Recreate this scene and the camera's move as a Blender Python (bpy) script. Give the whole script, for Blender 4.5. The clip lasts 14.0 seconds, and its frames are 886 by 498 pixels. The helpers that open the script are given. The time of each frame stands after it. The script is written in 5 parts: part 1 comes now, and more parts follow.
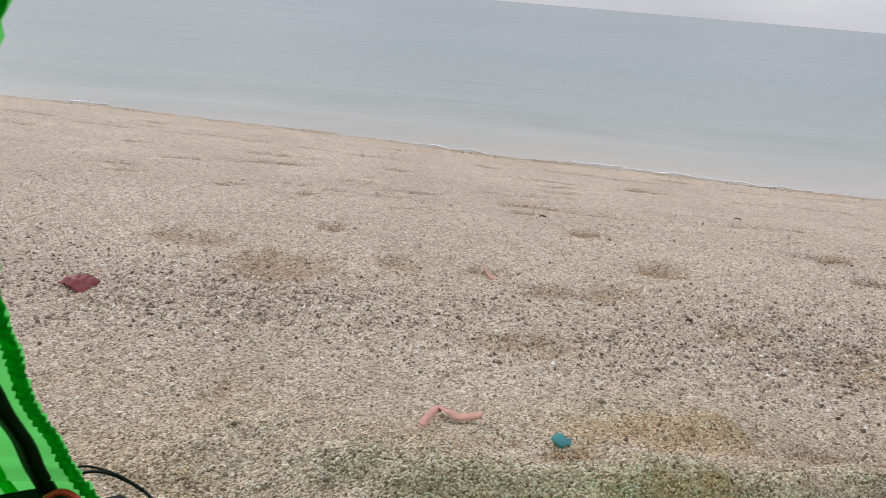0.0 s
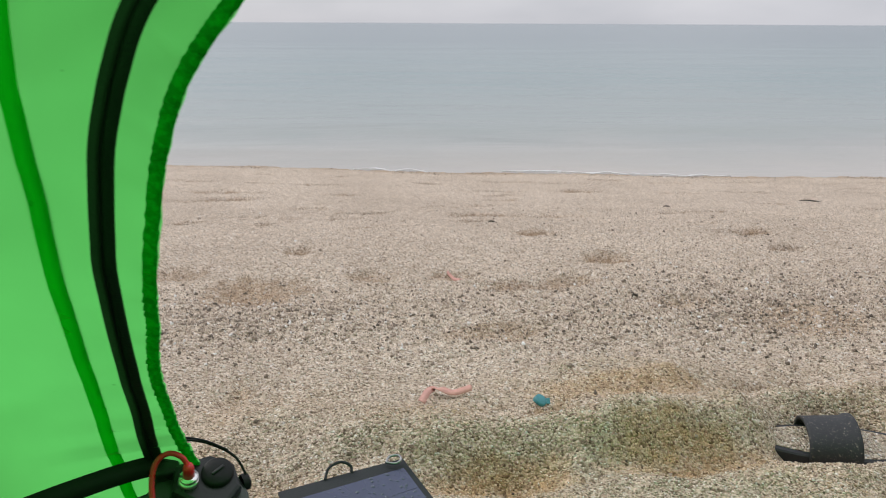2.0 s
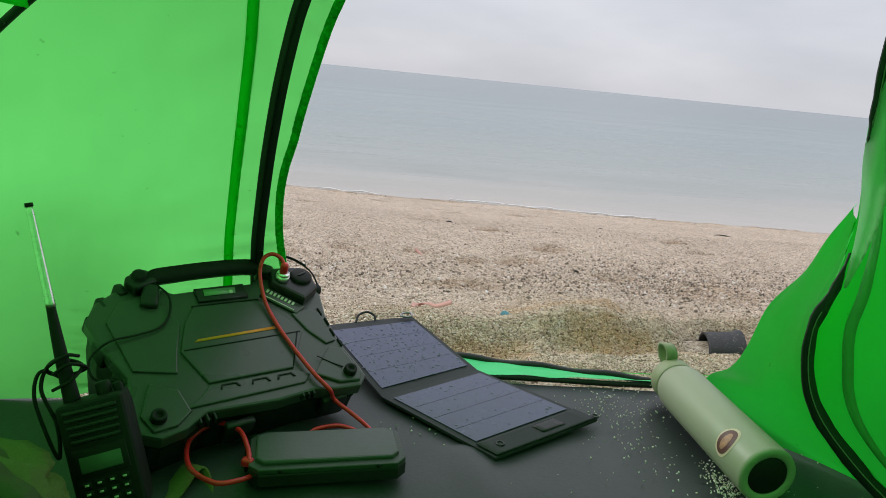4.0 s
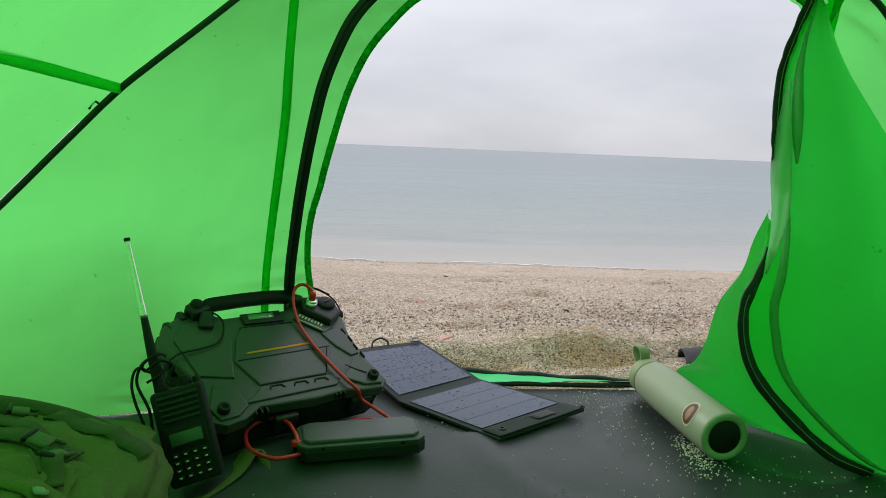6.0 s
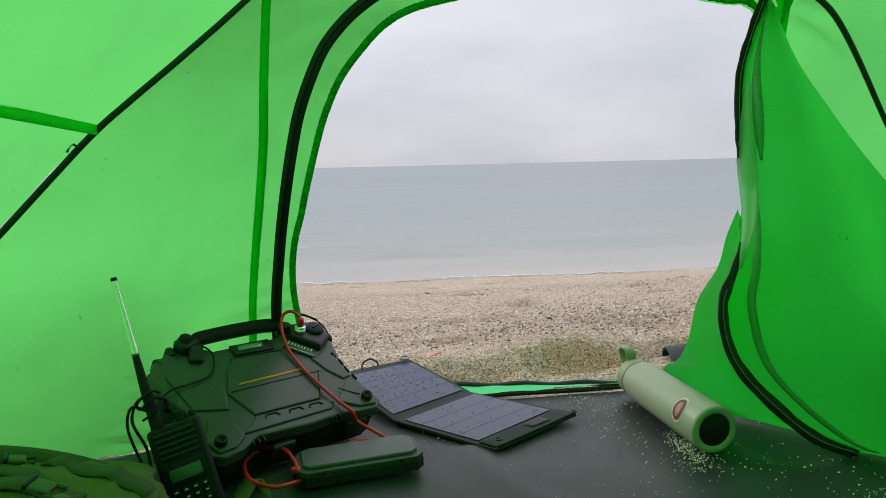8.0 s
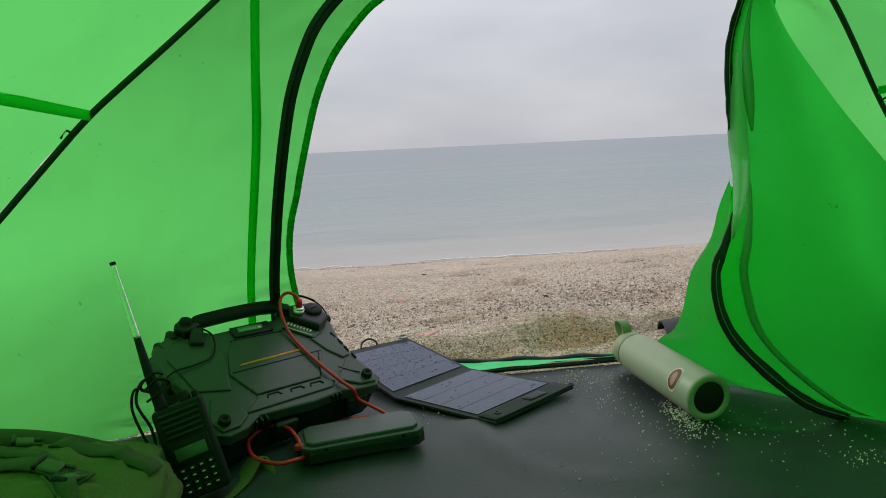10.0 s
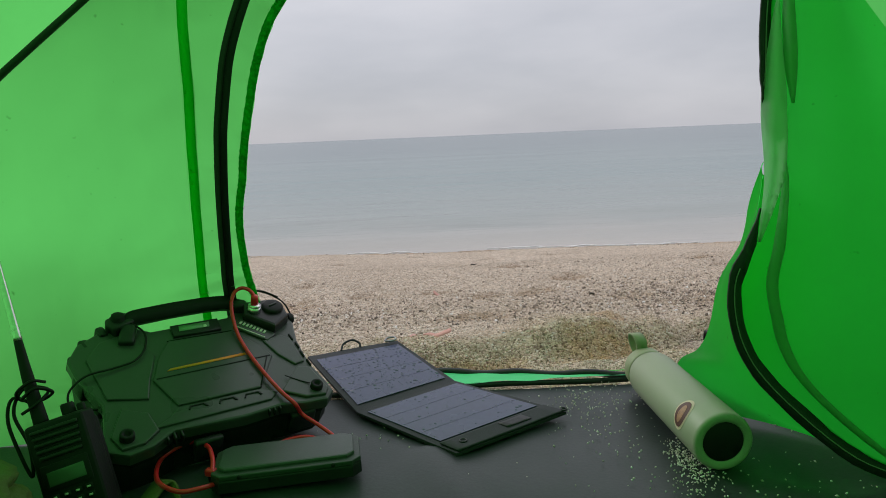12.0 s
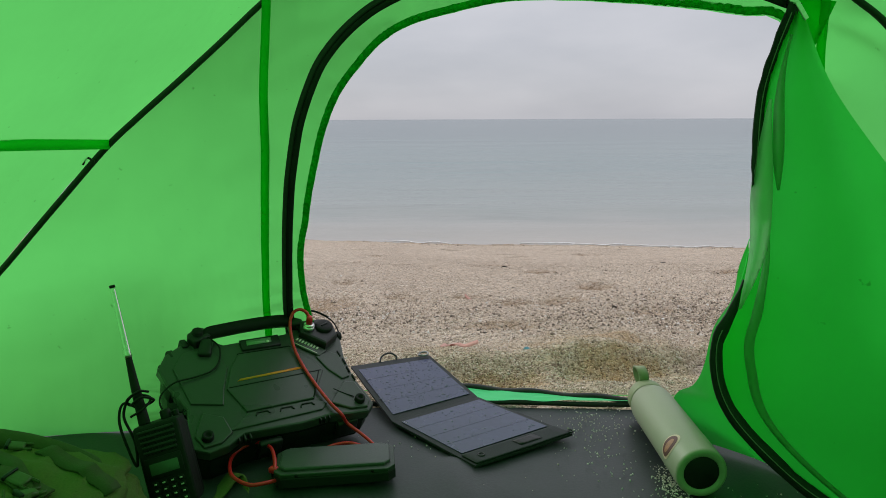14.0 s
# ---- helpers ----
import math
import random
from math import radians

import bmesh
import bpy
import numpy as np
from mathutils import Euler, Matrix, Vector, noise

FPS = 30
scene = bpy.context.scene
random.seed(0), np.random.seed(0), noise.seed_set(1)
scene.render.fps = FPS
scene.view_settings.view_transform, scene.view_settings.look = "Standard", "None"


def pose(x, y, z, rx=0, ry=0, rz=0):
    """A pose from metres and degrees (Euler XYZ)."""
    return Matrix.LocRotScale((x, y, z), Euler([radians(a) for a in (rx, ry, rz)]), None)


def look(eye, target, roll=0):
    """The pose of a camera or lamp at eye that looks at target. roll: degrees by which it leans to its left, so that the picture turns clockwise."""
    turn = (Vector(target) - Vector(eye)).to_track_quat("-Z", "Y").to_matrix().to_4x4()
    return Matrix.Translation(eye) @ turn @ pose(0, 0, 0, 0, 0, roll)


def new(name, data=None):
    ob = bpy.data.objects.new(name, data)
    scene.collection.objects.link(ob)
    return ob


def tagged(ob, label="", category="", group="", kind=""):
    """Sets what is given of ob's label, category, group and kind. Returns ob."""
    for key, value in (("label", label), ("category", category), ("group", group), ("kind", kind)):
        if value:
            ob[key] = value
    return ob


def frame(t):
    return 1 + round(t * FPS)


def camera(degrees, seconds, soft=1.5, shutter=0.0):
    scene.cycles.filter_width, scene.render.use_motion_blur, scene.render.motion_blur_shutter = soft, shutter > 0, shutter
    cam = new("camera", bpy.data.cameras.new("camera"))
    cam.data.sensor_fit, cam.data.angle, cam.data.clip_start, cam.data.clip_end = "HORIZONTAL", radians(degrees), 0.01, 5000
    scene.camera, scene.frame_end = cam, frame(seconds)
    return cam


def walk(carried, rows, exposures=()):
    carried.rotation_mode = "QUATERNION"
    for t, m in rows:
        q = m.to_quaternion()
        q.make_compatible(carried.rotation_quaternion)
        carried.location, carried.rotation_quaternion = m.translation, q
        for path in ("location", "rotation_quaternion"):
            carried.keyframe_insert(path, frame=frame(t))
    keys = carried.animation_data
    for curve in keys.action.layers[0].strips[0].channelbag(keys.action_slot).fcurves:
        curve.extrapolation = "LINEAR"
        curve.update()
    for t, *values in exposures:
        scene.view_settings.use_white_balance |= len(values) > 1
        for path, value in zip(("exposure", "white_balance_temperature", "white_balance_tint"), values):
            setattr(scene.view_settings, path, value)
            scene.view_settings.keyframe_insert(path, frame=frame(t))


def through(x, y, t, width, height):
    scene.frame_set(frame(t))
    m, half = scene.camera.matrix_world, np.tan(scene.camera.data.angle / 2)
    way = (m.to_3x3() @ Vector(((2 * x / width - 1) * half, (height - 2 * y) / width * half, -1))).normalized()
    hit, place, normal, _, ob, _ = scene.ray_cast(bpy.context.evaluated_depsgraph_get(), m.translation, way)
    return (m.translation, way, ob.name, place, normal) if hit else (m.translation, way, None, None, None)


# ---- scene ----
cam = camera(69.2, 14.0, 0.5, 0.2)
PATH = [
    (0, (0.015, -0.095, 0.551), (-0.018, 1.766, -0.181), 4.9),
    (0.5, (0.035, -0.054, 0.546), (0.09, 1.798, -0.208), 6.7),
    (1, (0.033, -0.084, 0.537), (0.098, 1.762, -0.231), 6.3),
    (1.5, (0.025, -0.156, 0.551), (0.115, 1.678, -0.242), 3.3),
    (2, (-0.043, -0.249, 0.566), (0.097, 1.632, -0.098), 0.3),
    (2.5, (-0.11, -0.348, 0.518), (0.032, 1.586, 0.031), 1.7),
    (3, (-0.143, -0.446, 0.504), (0.06, 1.481, 0.006), 3.0),
    (3.2, (-0.15, -0.476, 0.488), (0.116, 1.428, -0.064), 4.9),
    (5.3, (-0.22, -0.704, 0.406), (0.176, 1.228, 0.074), 4.3),
    (5.5, (-0.215, -0.727, 0.416), (0.117, 1.221, 0.111), 3.7),
    (6, (-0.22, -0.748, 0.408), (0.131, 1.196, 0.097), 2.4),
    (6.5, (-0.222, -0.758, 0.413), (0.159, 1.182, 0.114), 1.3),
    (7, (-0.224, -0.755, 0.412), (0.191, 1.182, 0.139), 0.1),
    (9.3, (-0.239, -0.77, 0.405), (0.176, 1.169, 0.145), -2.6),
    (9.5, (-0.237, -0.769, 0.402), (0.187, 1.165, 0.117), -2.7),
    (10, (-0.234, -0.77, 0.405), (0.197, 1.158, 0.091), -2.7),
    (10.5, (-0.161, -0.712, 0.44), (0.236, 1.193, -0.023), -1.0),
    (11, (-0.076, -0.662, 0.417), (0.169, 1.285, 0.034), -0.9),
    (11.5, (-0.05, -0.637, 0.409), (0.017, 1.32, 0.004), -2.5),
    (12, (-0.051, -0.648, 0.387), (0.123, 1.314, 0.041), -2.4),
    (12.5, (-0.074, -0.713, 0.397), (0.062, 1.265, 0.13), -1.1),
    (12.6, (-0.071, -0.712, 0.404), (-0.024, 1.259, 0.067), 0.1),
    (13, (-0.022, -0.716, 0.479), (0.018, 1.261, 0.179), -0.0),
    (13.2, (0.002, -0.75, 0.501), (-0.018, 1.234, 0.252), -0.1),
    (13.5, (-0.055, -0.775, 0.482), (0.017, 1.187, 0.122), -0.3),
    (14, (-0.054, -0.769, 0.496), (0.011, 1.19, 0.1), -0.2),
]
walk(cam, [(t, look(eye, target, roll)) for t, eye, target, roll in PATH],
     [(0, 0.08), (1.5, 0.05), (2.5, 0.14), (3, 0.14), (5.5, 0.2), (7, 0.2), (9.5, -0.02), (10.5, -0.1), (11.5, -0.12), (13.2, -0.16), (14, -0.12)])

from mathutils.bvhtree import BVHTree

# ---------------------------------------------------------------- light
def setup_world():
    w = bpy.data.worlds.new("overcast_sky")
    w.use_nodes = True
    scene.world = w
    nt = w.node_tree
    nt.nodes.clear()
    N, K = nt.nodes.new, nt.links.new
    out, bg = N("ShaderNodeOutputWorld"), N("ShaderNodeBackground")
    sky = N("ShaderNodeTexSky")
    sky.sky_type, sky.sun_disc = "NISHITA", False
    sky.sun_elevation, sky.sun_rotation = radians(33), radians(310)
    dim = N("ShaderNodeMix")
    dim.data_type, dim.blend_type = "RGBA", "MULTIPLY"
    dim.inputs[0].default_value = 1.0
    dim.inputs[7].default_value = (0.1, 0.1, 0.1, 1)
    K(sky.outputs[0], dim.inputs[6])
    # cloud cover: low contrast banks, brighter overhead
    tc, sep, mp = N("ShaderNodeTexCoord"), N("ShaderNodeSeparateXYZ"), N("ShaderNodeMapping")
    mp.inputs["Scale"].default_value = (1.0, 1.0, 3.2)
    K(tc.outputs["Generated"], sep.inputs[0])
    K(tc.outputs["Generated"], mp.inputs[0])
    nz = N("ShaderNodeTexNoise")
    nz.inputs["Scale"].default_value = 2.6
    nz.inputs["Detail"].default_value = 5
    nz.inputs["Roughness"].default_value = 0.5
    K(mp.outputs[0], nz.inputs["Vector"])
    ramp = N("ShaderNodeValToRGB")
    ramp.color_ramp.elements[0].position, ramp.color_ramp.elements[0].color = 0.3, (0.53, 0.545, 0.60, 1)
    ramp.color_ramp.elements[1].position, ramp.color_ramp.elements[1].color = 0.72, (0.70, 0.70, 0.75, 1)
    K(nz.outputs[0], ramp.inputs[0])
    up = N("ShaderNodeMapRange")
    up.inputs[1].default_value, up.inputs[2].default_value = 0.0, 1.0
    up.inputs[3].default_value, up.inputs[4].default_value = SKY_LOW, SKY_HIGH
    K(sep.outputs[2], up.inputs[0])
    cl = N("ShaderNodeVectorMath")
    cl.operation = "SCALE"
    K(ramp.outputs[0], cl.inputs[0])
    K(up.outputs[0], cl.inputs["Scale"])
    mix = N("ShaderNodeMix")
    mix.data_type = "RGBA"
    mix.inputs[0].default_value = 0.93
    K(dim.outputs[2], mix.inputs[6])
    K(cl.outputs[0], mix.inputs[7])
    K(mix.outputs[2], bg.inputs[0])
    bg.inputs[1].default_value = 1.0
    K(bg.outputs[0], out.inputs[0])


SKY_LOW, SKY_HIGH = 0.92, 2.0
setup_world()
sun_data = bpy.data.lights.new("sun", "SUN")
sun_data.energy, sun_data.angle, sun_data.color = 0.95, radians(14), (1.0, 0.97, 0.92)
sun = new("sun", sun_data)
sun.matrix_world = look((0, 0, 10), (2.4, -2.0, 8.0))


# ---------------------------------------------------------------- materials
def node_material(name):
    m = bpy.data.materials.new(name)
    m.use_nodes = True
    nt = m.node_tree
    nt.nodes.clear()
    out = nt.nodes.new("ShaderNodeOutputMaterial")
    return m, nt, nt.nodes.new, nt.links.new, out


def noise_node(nt, scale, detail=4.0, rough=0.55, stretch=None):
    tc = nt.nodes.new("ShaderNodeTexCoord")
    nz = nt.nodes.new("ShaderNodeTexNoise")
    nz.inputs["Scale"].default_value, nz.inputs["Detail"].default_value = scale, detail
    nz.inputs["Roughness"].default_value = rough
    if stretch:
        mp = nt.nodes.new("ShaderNodeMapping")
        mp.inputs["Scale"].default_value = stretch
        nt.links.new(tc.outputs["Object"], mp.inputs[0])
        nt.links.new(mp.outputs[0], nz.inputs["Vector"])
    else:
        nt.links.new(tc.outputs["Object"], nz.inputs["Vector"])
    return nz


def ramp_node(nt, src, stops):
    r = nt.nodes.new("ShaderNodeValToRGB")
    e = r.color_ramp.elements
    while len(e) < len(stops):
        e.new(0.5)
    for el, (p, c) in zip(e, stops):
        el.position, el.color = p, (*c, 1)
    nt.links.new(src, r.inputs[0])
    return r


def shade(c, k):
    return tuple(min(1.0, v * k) for v in c)


def plain(name, colour, rough=0.5, metal=0.0, grain=60.0, vary=0.18, bump=0.15, big=6.0, wet=0.0, dist=0.002, spec=0.5):
    """A painted, moulded or woven surface: grain and larger stains in colour, gloss and relief."""
    m, nt, N, K, out = node_material(name)
    p = N("ShaderNodeBsdfPrincipled")
    fine, wide = noise_node(nt, grain, 5), noise_node(nt, big, 3)
    add = N("ShaderNodeMath")
    add.operation = "ADD"
    K(fine.outputs[0], add.inputs[0])
    K(wide.outputs[0], add.inputs[1])
    half = N("ShaderNodeMath")
    half.operation = "MULTIPLY"
    half.inputs[1].default_value = 0.5
    K(add.outputs[0], half.inputs[0])
    r = ramp_node(nt, half.outputs[0], [(0.3, shade(colour, 1 - vary)), (0.7, shade(colour, 1 + vary))])
    K(r.outputs[0], p.inputs["Base Color"])
    rr = N("ShaderNodeMapRange")
    rr.inputs[1].default_value, rr.inputs[2].default_value = 0.3, 0.7
    rr.inputs[3].default_value, rr.inputs[4].default_value = max(0.03, rough - 0.1 - wet), min(1, rough + 0.1)
    K(wide.outputs[0], rr.inputs[0])
    K(rr.outputs[0], p.inputs["Roughness"])
    p.inputs["Metallic"].default_value = metal
    p.inputs["Specular IOR Level"].default_value = spec
    b = N("ShaderNodeBump")
    b.inputs["Strength"].default_value, b.inputs["Distance"].default_value = bump, dist
    K(fine.outputs[0], b.inputs["Height"])
    K(b.outputs[0], p.inputs["Normal"])
    K(p.outputs[0], out.inputs[0])
    return m


def fabric(name, colour, through_colour, through=0.6, rough=0.55, wrinkle=0.25, mottle=(75.0, 0.2, 0.27)):
    """Thin coated nylon that lets light through, with weave and creases."""
    m, nt, N, K, out = node_material(name)
    p, t, mix = N("ShaderNodeBsdfPrincipled"), N("ShaderNodeBsdfTranslucent"), N("ShaderNodeMixShader")
    wide, crease, weave = noise_node(nt, 3.0, 4), noise_node(nt, 9.0, 3, 0.5, (1, 1, 0.35)), noise_node(nt, 900.0, 2)
    spots = noise_node(nt, mottle[0], 2)
    r1 = ramp_node(nt, wide.outputs[0], [(0.3, shade(colour, 0.88)), (0.7, shade(colour, 1.1))])
    r2 = ramp_node(nt, wide.outputs[0], [(0.3, shade(through_colour, 0.9)), (0.7, shade(through_colour, 1.06))])
    # dark spots: dirt on the walls, painted fold shade on the hem
    dirt_folds = ramp_node(nt, spots.outputs[0], [(mottle[1], (0.55, 0.6, 0.5)), (mottle[2], (1, 1, 1))])
    mul = N("ShaderNodeMix")
    mul.data_type, mul.blend_type = "RGBA", "MULTIPLY"
    mul.inputs[0].default_value = 1.0
    K(r2.outputs[0], mul.inputs[6])
    K(dirt_folds.outputs[0], mul.inputs[7])
    K(r1.outputs[0], p.inputs["Base Color"])
    K(mul.outputs[2], t.inputs["Color"])
    p.inputs["Roughness"].default_value = rough
    p.inputs["Specular IOR Level"].default_value = 0.25
    b1, b2 = N("ShaderNodeBump"), N("ShaderNodeBump")
    b1.inputs["Strength"].default_value, b1.inputs["Distance"].default_value = wrinkle, 0.02
    b2.inputs["Strength"].default_value, b2.inputs["Distance"].default_value = 0.1, 0.0006
    K(crease.outputs[0], b1.inputs["Height"])
    K(weave.outputs[0], b2.inputs["Height"])
    K(b1.outputs[0], b2.inputs["Normal"])
    K(b2.outputs[0], p.inputs["Normal"])
    K(b2.outputs[0], t.inputs["Normal"])
    mix.inputs[0].default_value = through
    K(p.outputs[0], mix.inputs[1])
    K(t.outputs[0], mix.inputs[2])
    K(mix.outputs[0], out.inputs[0])
    return m


def sand_material():
    m, nt, N, K, out = node_material("coarse_sand")
    p = N("ShaderNodeBsdfPrincipled")
    tc = N("ShaderNodeTexCoord")
    vor = N("ShaderNodeTexVoronoi")
    vor.inputs["Scale"].default_value = 260.0
    K(tc.outputs["Object"], vor.inputs["Vector"])
    sepc = N("ShaderNodeSeparateColor")
    K(vor.outputs["Color"], sepc.inputs[0])
    grains = ramp_node(nt, sepc.outputs[0], [(0.0, (0.24, 0.18, 0.13)), (0.12, (0.44, 0.345, 0.255)), (0.32, (0.70, 0.565, 0.43)), (0.7, (0.82, 0.69, 0.545)), (0.92, (0.91, 0.80, 0.67)), (1.0, (0.95, 0.91, 0.84))])
    wide = noise_node(nt, 1.7, 6, 0.6)
    tint = ramp_node(nt, wide.outputs[0], [(0.3, (0.875, 0.865, 0.865)), (0.7, (1.04, 1.045, 1.06))])
    # clusters of darker and paler grains at two sizes
    clus, clus2 = noise_node(nt, 95.0, 3, 0.7), noise_node(nt, 34.0, 4, 0.7)
    c1 = ramp_node(nt, clus.outputs[0], [(0.32, (0.82, 0.79, 0.76)), (0.5, (1.0, 1.0, 1.0)), (0.72, (1.10, 1.09, 1.08))])
    c2 = ramp_node(nt, clus2.outputs[0], [(0.30, (0.78, 0.75, 0.71)), (0.52, (1.0, 1.0, 1.0)), (0.75, (1.10, 1.09, 1.08))])
    cm = N("ShaderNodeMix")
    cm.data_type, cm.blend_type = "RGBA", "MULTIPLY"
    cm.inputs[0].default_value = 1.0
    K(c1.outputs[0], cm.inputs[6])
    K(c2.outputs[0], cm.inputs[7])
    gm = N("ShaderNodeMix")
    gm.data_type, gm.blend_type = "RGBA", "MULTIPLY"
    gm.inputs[0].default_value = 1.0
    K(grains.outputs[0], gm.inputs[6])
    K(cm.outputs[2], gm.inputs[7])
    mul = N("ShaderNodeMix")
    mul.data_type, mul.blend_type = "RGBA", "MULTIPLY"
    mul.inputs[0].default_value = 1.0
    K(gm.outputs[2], mul.inputs[6])
    K(tint.outputs[0], mul.inputs[7])
    # damp dug-up sand, the wet strip by the water, and the darker far hollows
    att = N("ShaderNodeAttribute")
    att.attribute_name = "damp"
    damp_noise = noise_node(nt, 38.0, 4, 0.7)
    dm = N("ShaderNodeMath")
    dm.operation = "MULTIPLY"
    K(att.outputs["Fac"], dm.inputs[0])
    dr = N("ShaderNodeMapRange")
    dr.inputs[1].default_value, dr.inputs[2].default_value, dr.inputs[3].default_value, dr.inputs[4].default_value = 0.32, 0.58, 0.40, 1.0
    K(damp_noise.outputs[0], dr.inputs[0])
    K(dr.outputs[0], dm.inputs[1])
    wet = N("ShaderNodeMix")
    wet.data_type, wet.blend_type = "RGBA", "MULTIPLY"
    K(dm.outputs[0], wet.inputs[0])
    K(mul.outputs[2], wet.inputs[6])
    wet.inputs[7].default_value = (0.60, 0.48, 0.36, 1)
    # moist ochre sand turned up beside the tent, lightened against its green bounce
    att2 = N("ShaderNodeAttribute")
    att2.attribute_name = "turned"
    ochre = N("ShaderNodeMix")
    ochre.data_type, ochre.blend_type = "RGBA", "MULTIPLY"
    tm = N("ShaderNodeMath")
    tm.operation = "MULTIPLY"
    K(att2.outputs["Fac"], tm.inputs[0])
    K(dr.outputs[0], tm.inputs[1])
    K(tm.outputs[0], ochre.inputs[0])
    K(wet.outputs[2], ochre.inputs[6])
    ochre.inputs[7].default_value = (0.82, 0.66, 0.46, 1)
    K(ochre.outputs[2], p.inputs["Base Color"])
    p.inputs["Roughness"].default_value = 0.85
    p.inputs["Specular IOR Level"].default_value = 0.2
    b1, b2 = N("ShaderNodeBump"), N("ShaderNodeBump")
    b1.inputs["Strength"].default_value, b1.inputs["Distance"].default_value = 1.0, 0.006
    b1.invert = True
    b2.inputs["Strength"].default_value, b2.inputs["Distance"].default_value = 0.6, 0.022
    lump = noise_node(nt, 30.0, 5, 0.65)
    K(vor.outputs["Distance"], b1.inputs["Height"])
    K(lump.outputs[0], b2.inputs["Height"])
    K(b1.outputs[0], b2.inputs["Normal"])
    K(b2.outputs[0], p.inputs["Normal"])
    K(p.outputs[0], out.inputs[0])
    return m


def grain_material(name, stops):
    """Loose grains, each of its own colour."""
    m, nt, N, K, out = node_material(name)
    p, g = N("ShaderNodeBsdfPrincipled"), N("ShaderNodeNewGeometry")
    r = ramp_node(nt, g.outputs["Random Per Island"], stops)
    nz = noise_node(nt, 300.0, 2)
    mul = N("ShaderNodeMix")
    mul.data_type, mul.blend_type = "RGBA", "MULTIPLY"
    mul.inputs[0].default_value = 1.0
    t = ramp_node(nt, nz.outputs[0], [(0.3, (0.8, 0.8, 0.8)), (0.7, (1.1, 1.1, 1.1))])
    K(r.outputs[0], mul.inputs[6])
    K(t.outputs[0], mul.inputs[7])
    K(mul.outputs[2], p.inputs["Base Color"])
    p.inputs["Roughness"].default_value = 0.75
    p.inputs["Specular IOR Level"].default_value = 0.3
    K(p.outputs[0], out.inputs[0])
    return m


def sea_material():
    m, nt, N, K, out = node_material("sea_water")
    p, tc, sep = N("ShaderNodeBsdfPrincipled"), N("ShaderNodeTexCoord"), N("ShaderNodeSeparateXYZ")
    K(tc.outputs["Object"], sep.inputs[0])
    # stirred-up sand makes the shallows paler
    drift = noise_node(nt, 0.35, 3)
    off = N("ShaderNodeMath")
    off.operation = "MULTIPLY_ADD"
    off.inputs[1].default_value = 3.0
    K(drift.outputs[0], off.inputs[0])
    K(sep.outputs[1], off.inputs[2])
    rng = N("ShaderNodeMapRange")
    rng.inputs[1].default_value, rng.inputs[2].default_value = 6.9, 57.0
    K(off.outputs[0], rng.inputs[0])
    r = ramp_node(nt, rng.outputs[0], [(0.0, (0.41, 0.38, 0.335)), (0.02, (0.35, 0.34, 0.305)), (0.06, (0.25, 0.282, 0.26)), (0.2, (0.17, 0.232, 0.226)), (1.0, (0.12, 0.168, 0.178))])
    K(r.outputs[0], p.inputs["Base Color"])
    p.inputs["Roughness"].default_value = 0.22
    p.inputs["IOR"].default_value = 1.33
    w1, w2 = noise_node(nt, 2.4, 5, 0.6, (0.35, 1.0, 1.0)), noise_node(nt, 0.25, 3, 0.5, (0.3, 1.0, 1.0))
    b1, b2 = N("ShaderNodeBump"), N("ShaderNodeBump")
    b1.inputs["Strength"].default_value, b1.inputs["Distance"].default_value = 0.38, 0.06
    b2.inputs["Strength"].default_value, b2.inputs["Distance"].default_value = 0.5, 0.5
    K(w1.outputs[0], b1.inputs["Height"])
    K(w2.outputs[0], b2.inputs["Height"])
    K(b1.outputs[0], b2.inputs["Normal"])
    K(b2.outputs[0], p.inputs["Normal"])
    K(p.outputs[0], out.inputs[0])
    return m


M_WALL = fabric("green_tent_nylon", (0.03, 0.22, 0.035), (0.148, 0.735, 0.155), 0.74, 0.55, 0.5)
M_FLAP = fabric("green_door_nylon", (0.03, 0.36, 0.05), (0.06, 0.92, 0.12), 0.60, 0.5, 0.15)
M_SEAM = fabric("green_seam_tape", (0.03, 0.50, 0.07), (0.045, 0.95, 0.15), 0.66)
# mottle puts the dark and light of the gathers into the hem's colour
M_HEM = fabric("dark_green_elastic", (0.012, 0.42, 0.05), (0.016, 0.86, 0.11), 0.6, mottle=(190.0, 0.40, 0.62))
M_VEIL = fabric("pale_green_lining", (0.42, 0.62, 0.44), (0.62, 0.96, 0.68), 0.6)
M_TAPE = fabric("grey_green_tape", (0.20, 0.42, 0.23), (0.36, 0.80, 0.44), 0.58)
M_ZIP = plain("black_zip_tape", (0.008, 0.012, 0.009), 0.6, grain=500, bump=0.4)
M_SLEEVE = plain("black_pole_sleeve", (0.006, 0.02, 0.008), 0.6, grain=400, bump=0.3)
M_FLOOR = plain("dark_groundsheet", (0.031, 0.036, 0.039), 0.42, spec=0.45, grain=240, big=5, vary=0.25, bump=0.25, dist=0.001)
M_SAND = sand_material()
M_SEA = sea_material()
M_GRAIN = grain_material("sand_grains", [(0.0, (0.18, 0.135, 0.095)), (0.2, (0.38, 0.295, 0.21)), (0.5, (0.62, 0.51, 0.385)), (0.9, (0.74, 0.63, 0.505)), (1.0, (0.90, 0.86, 0.79))])
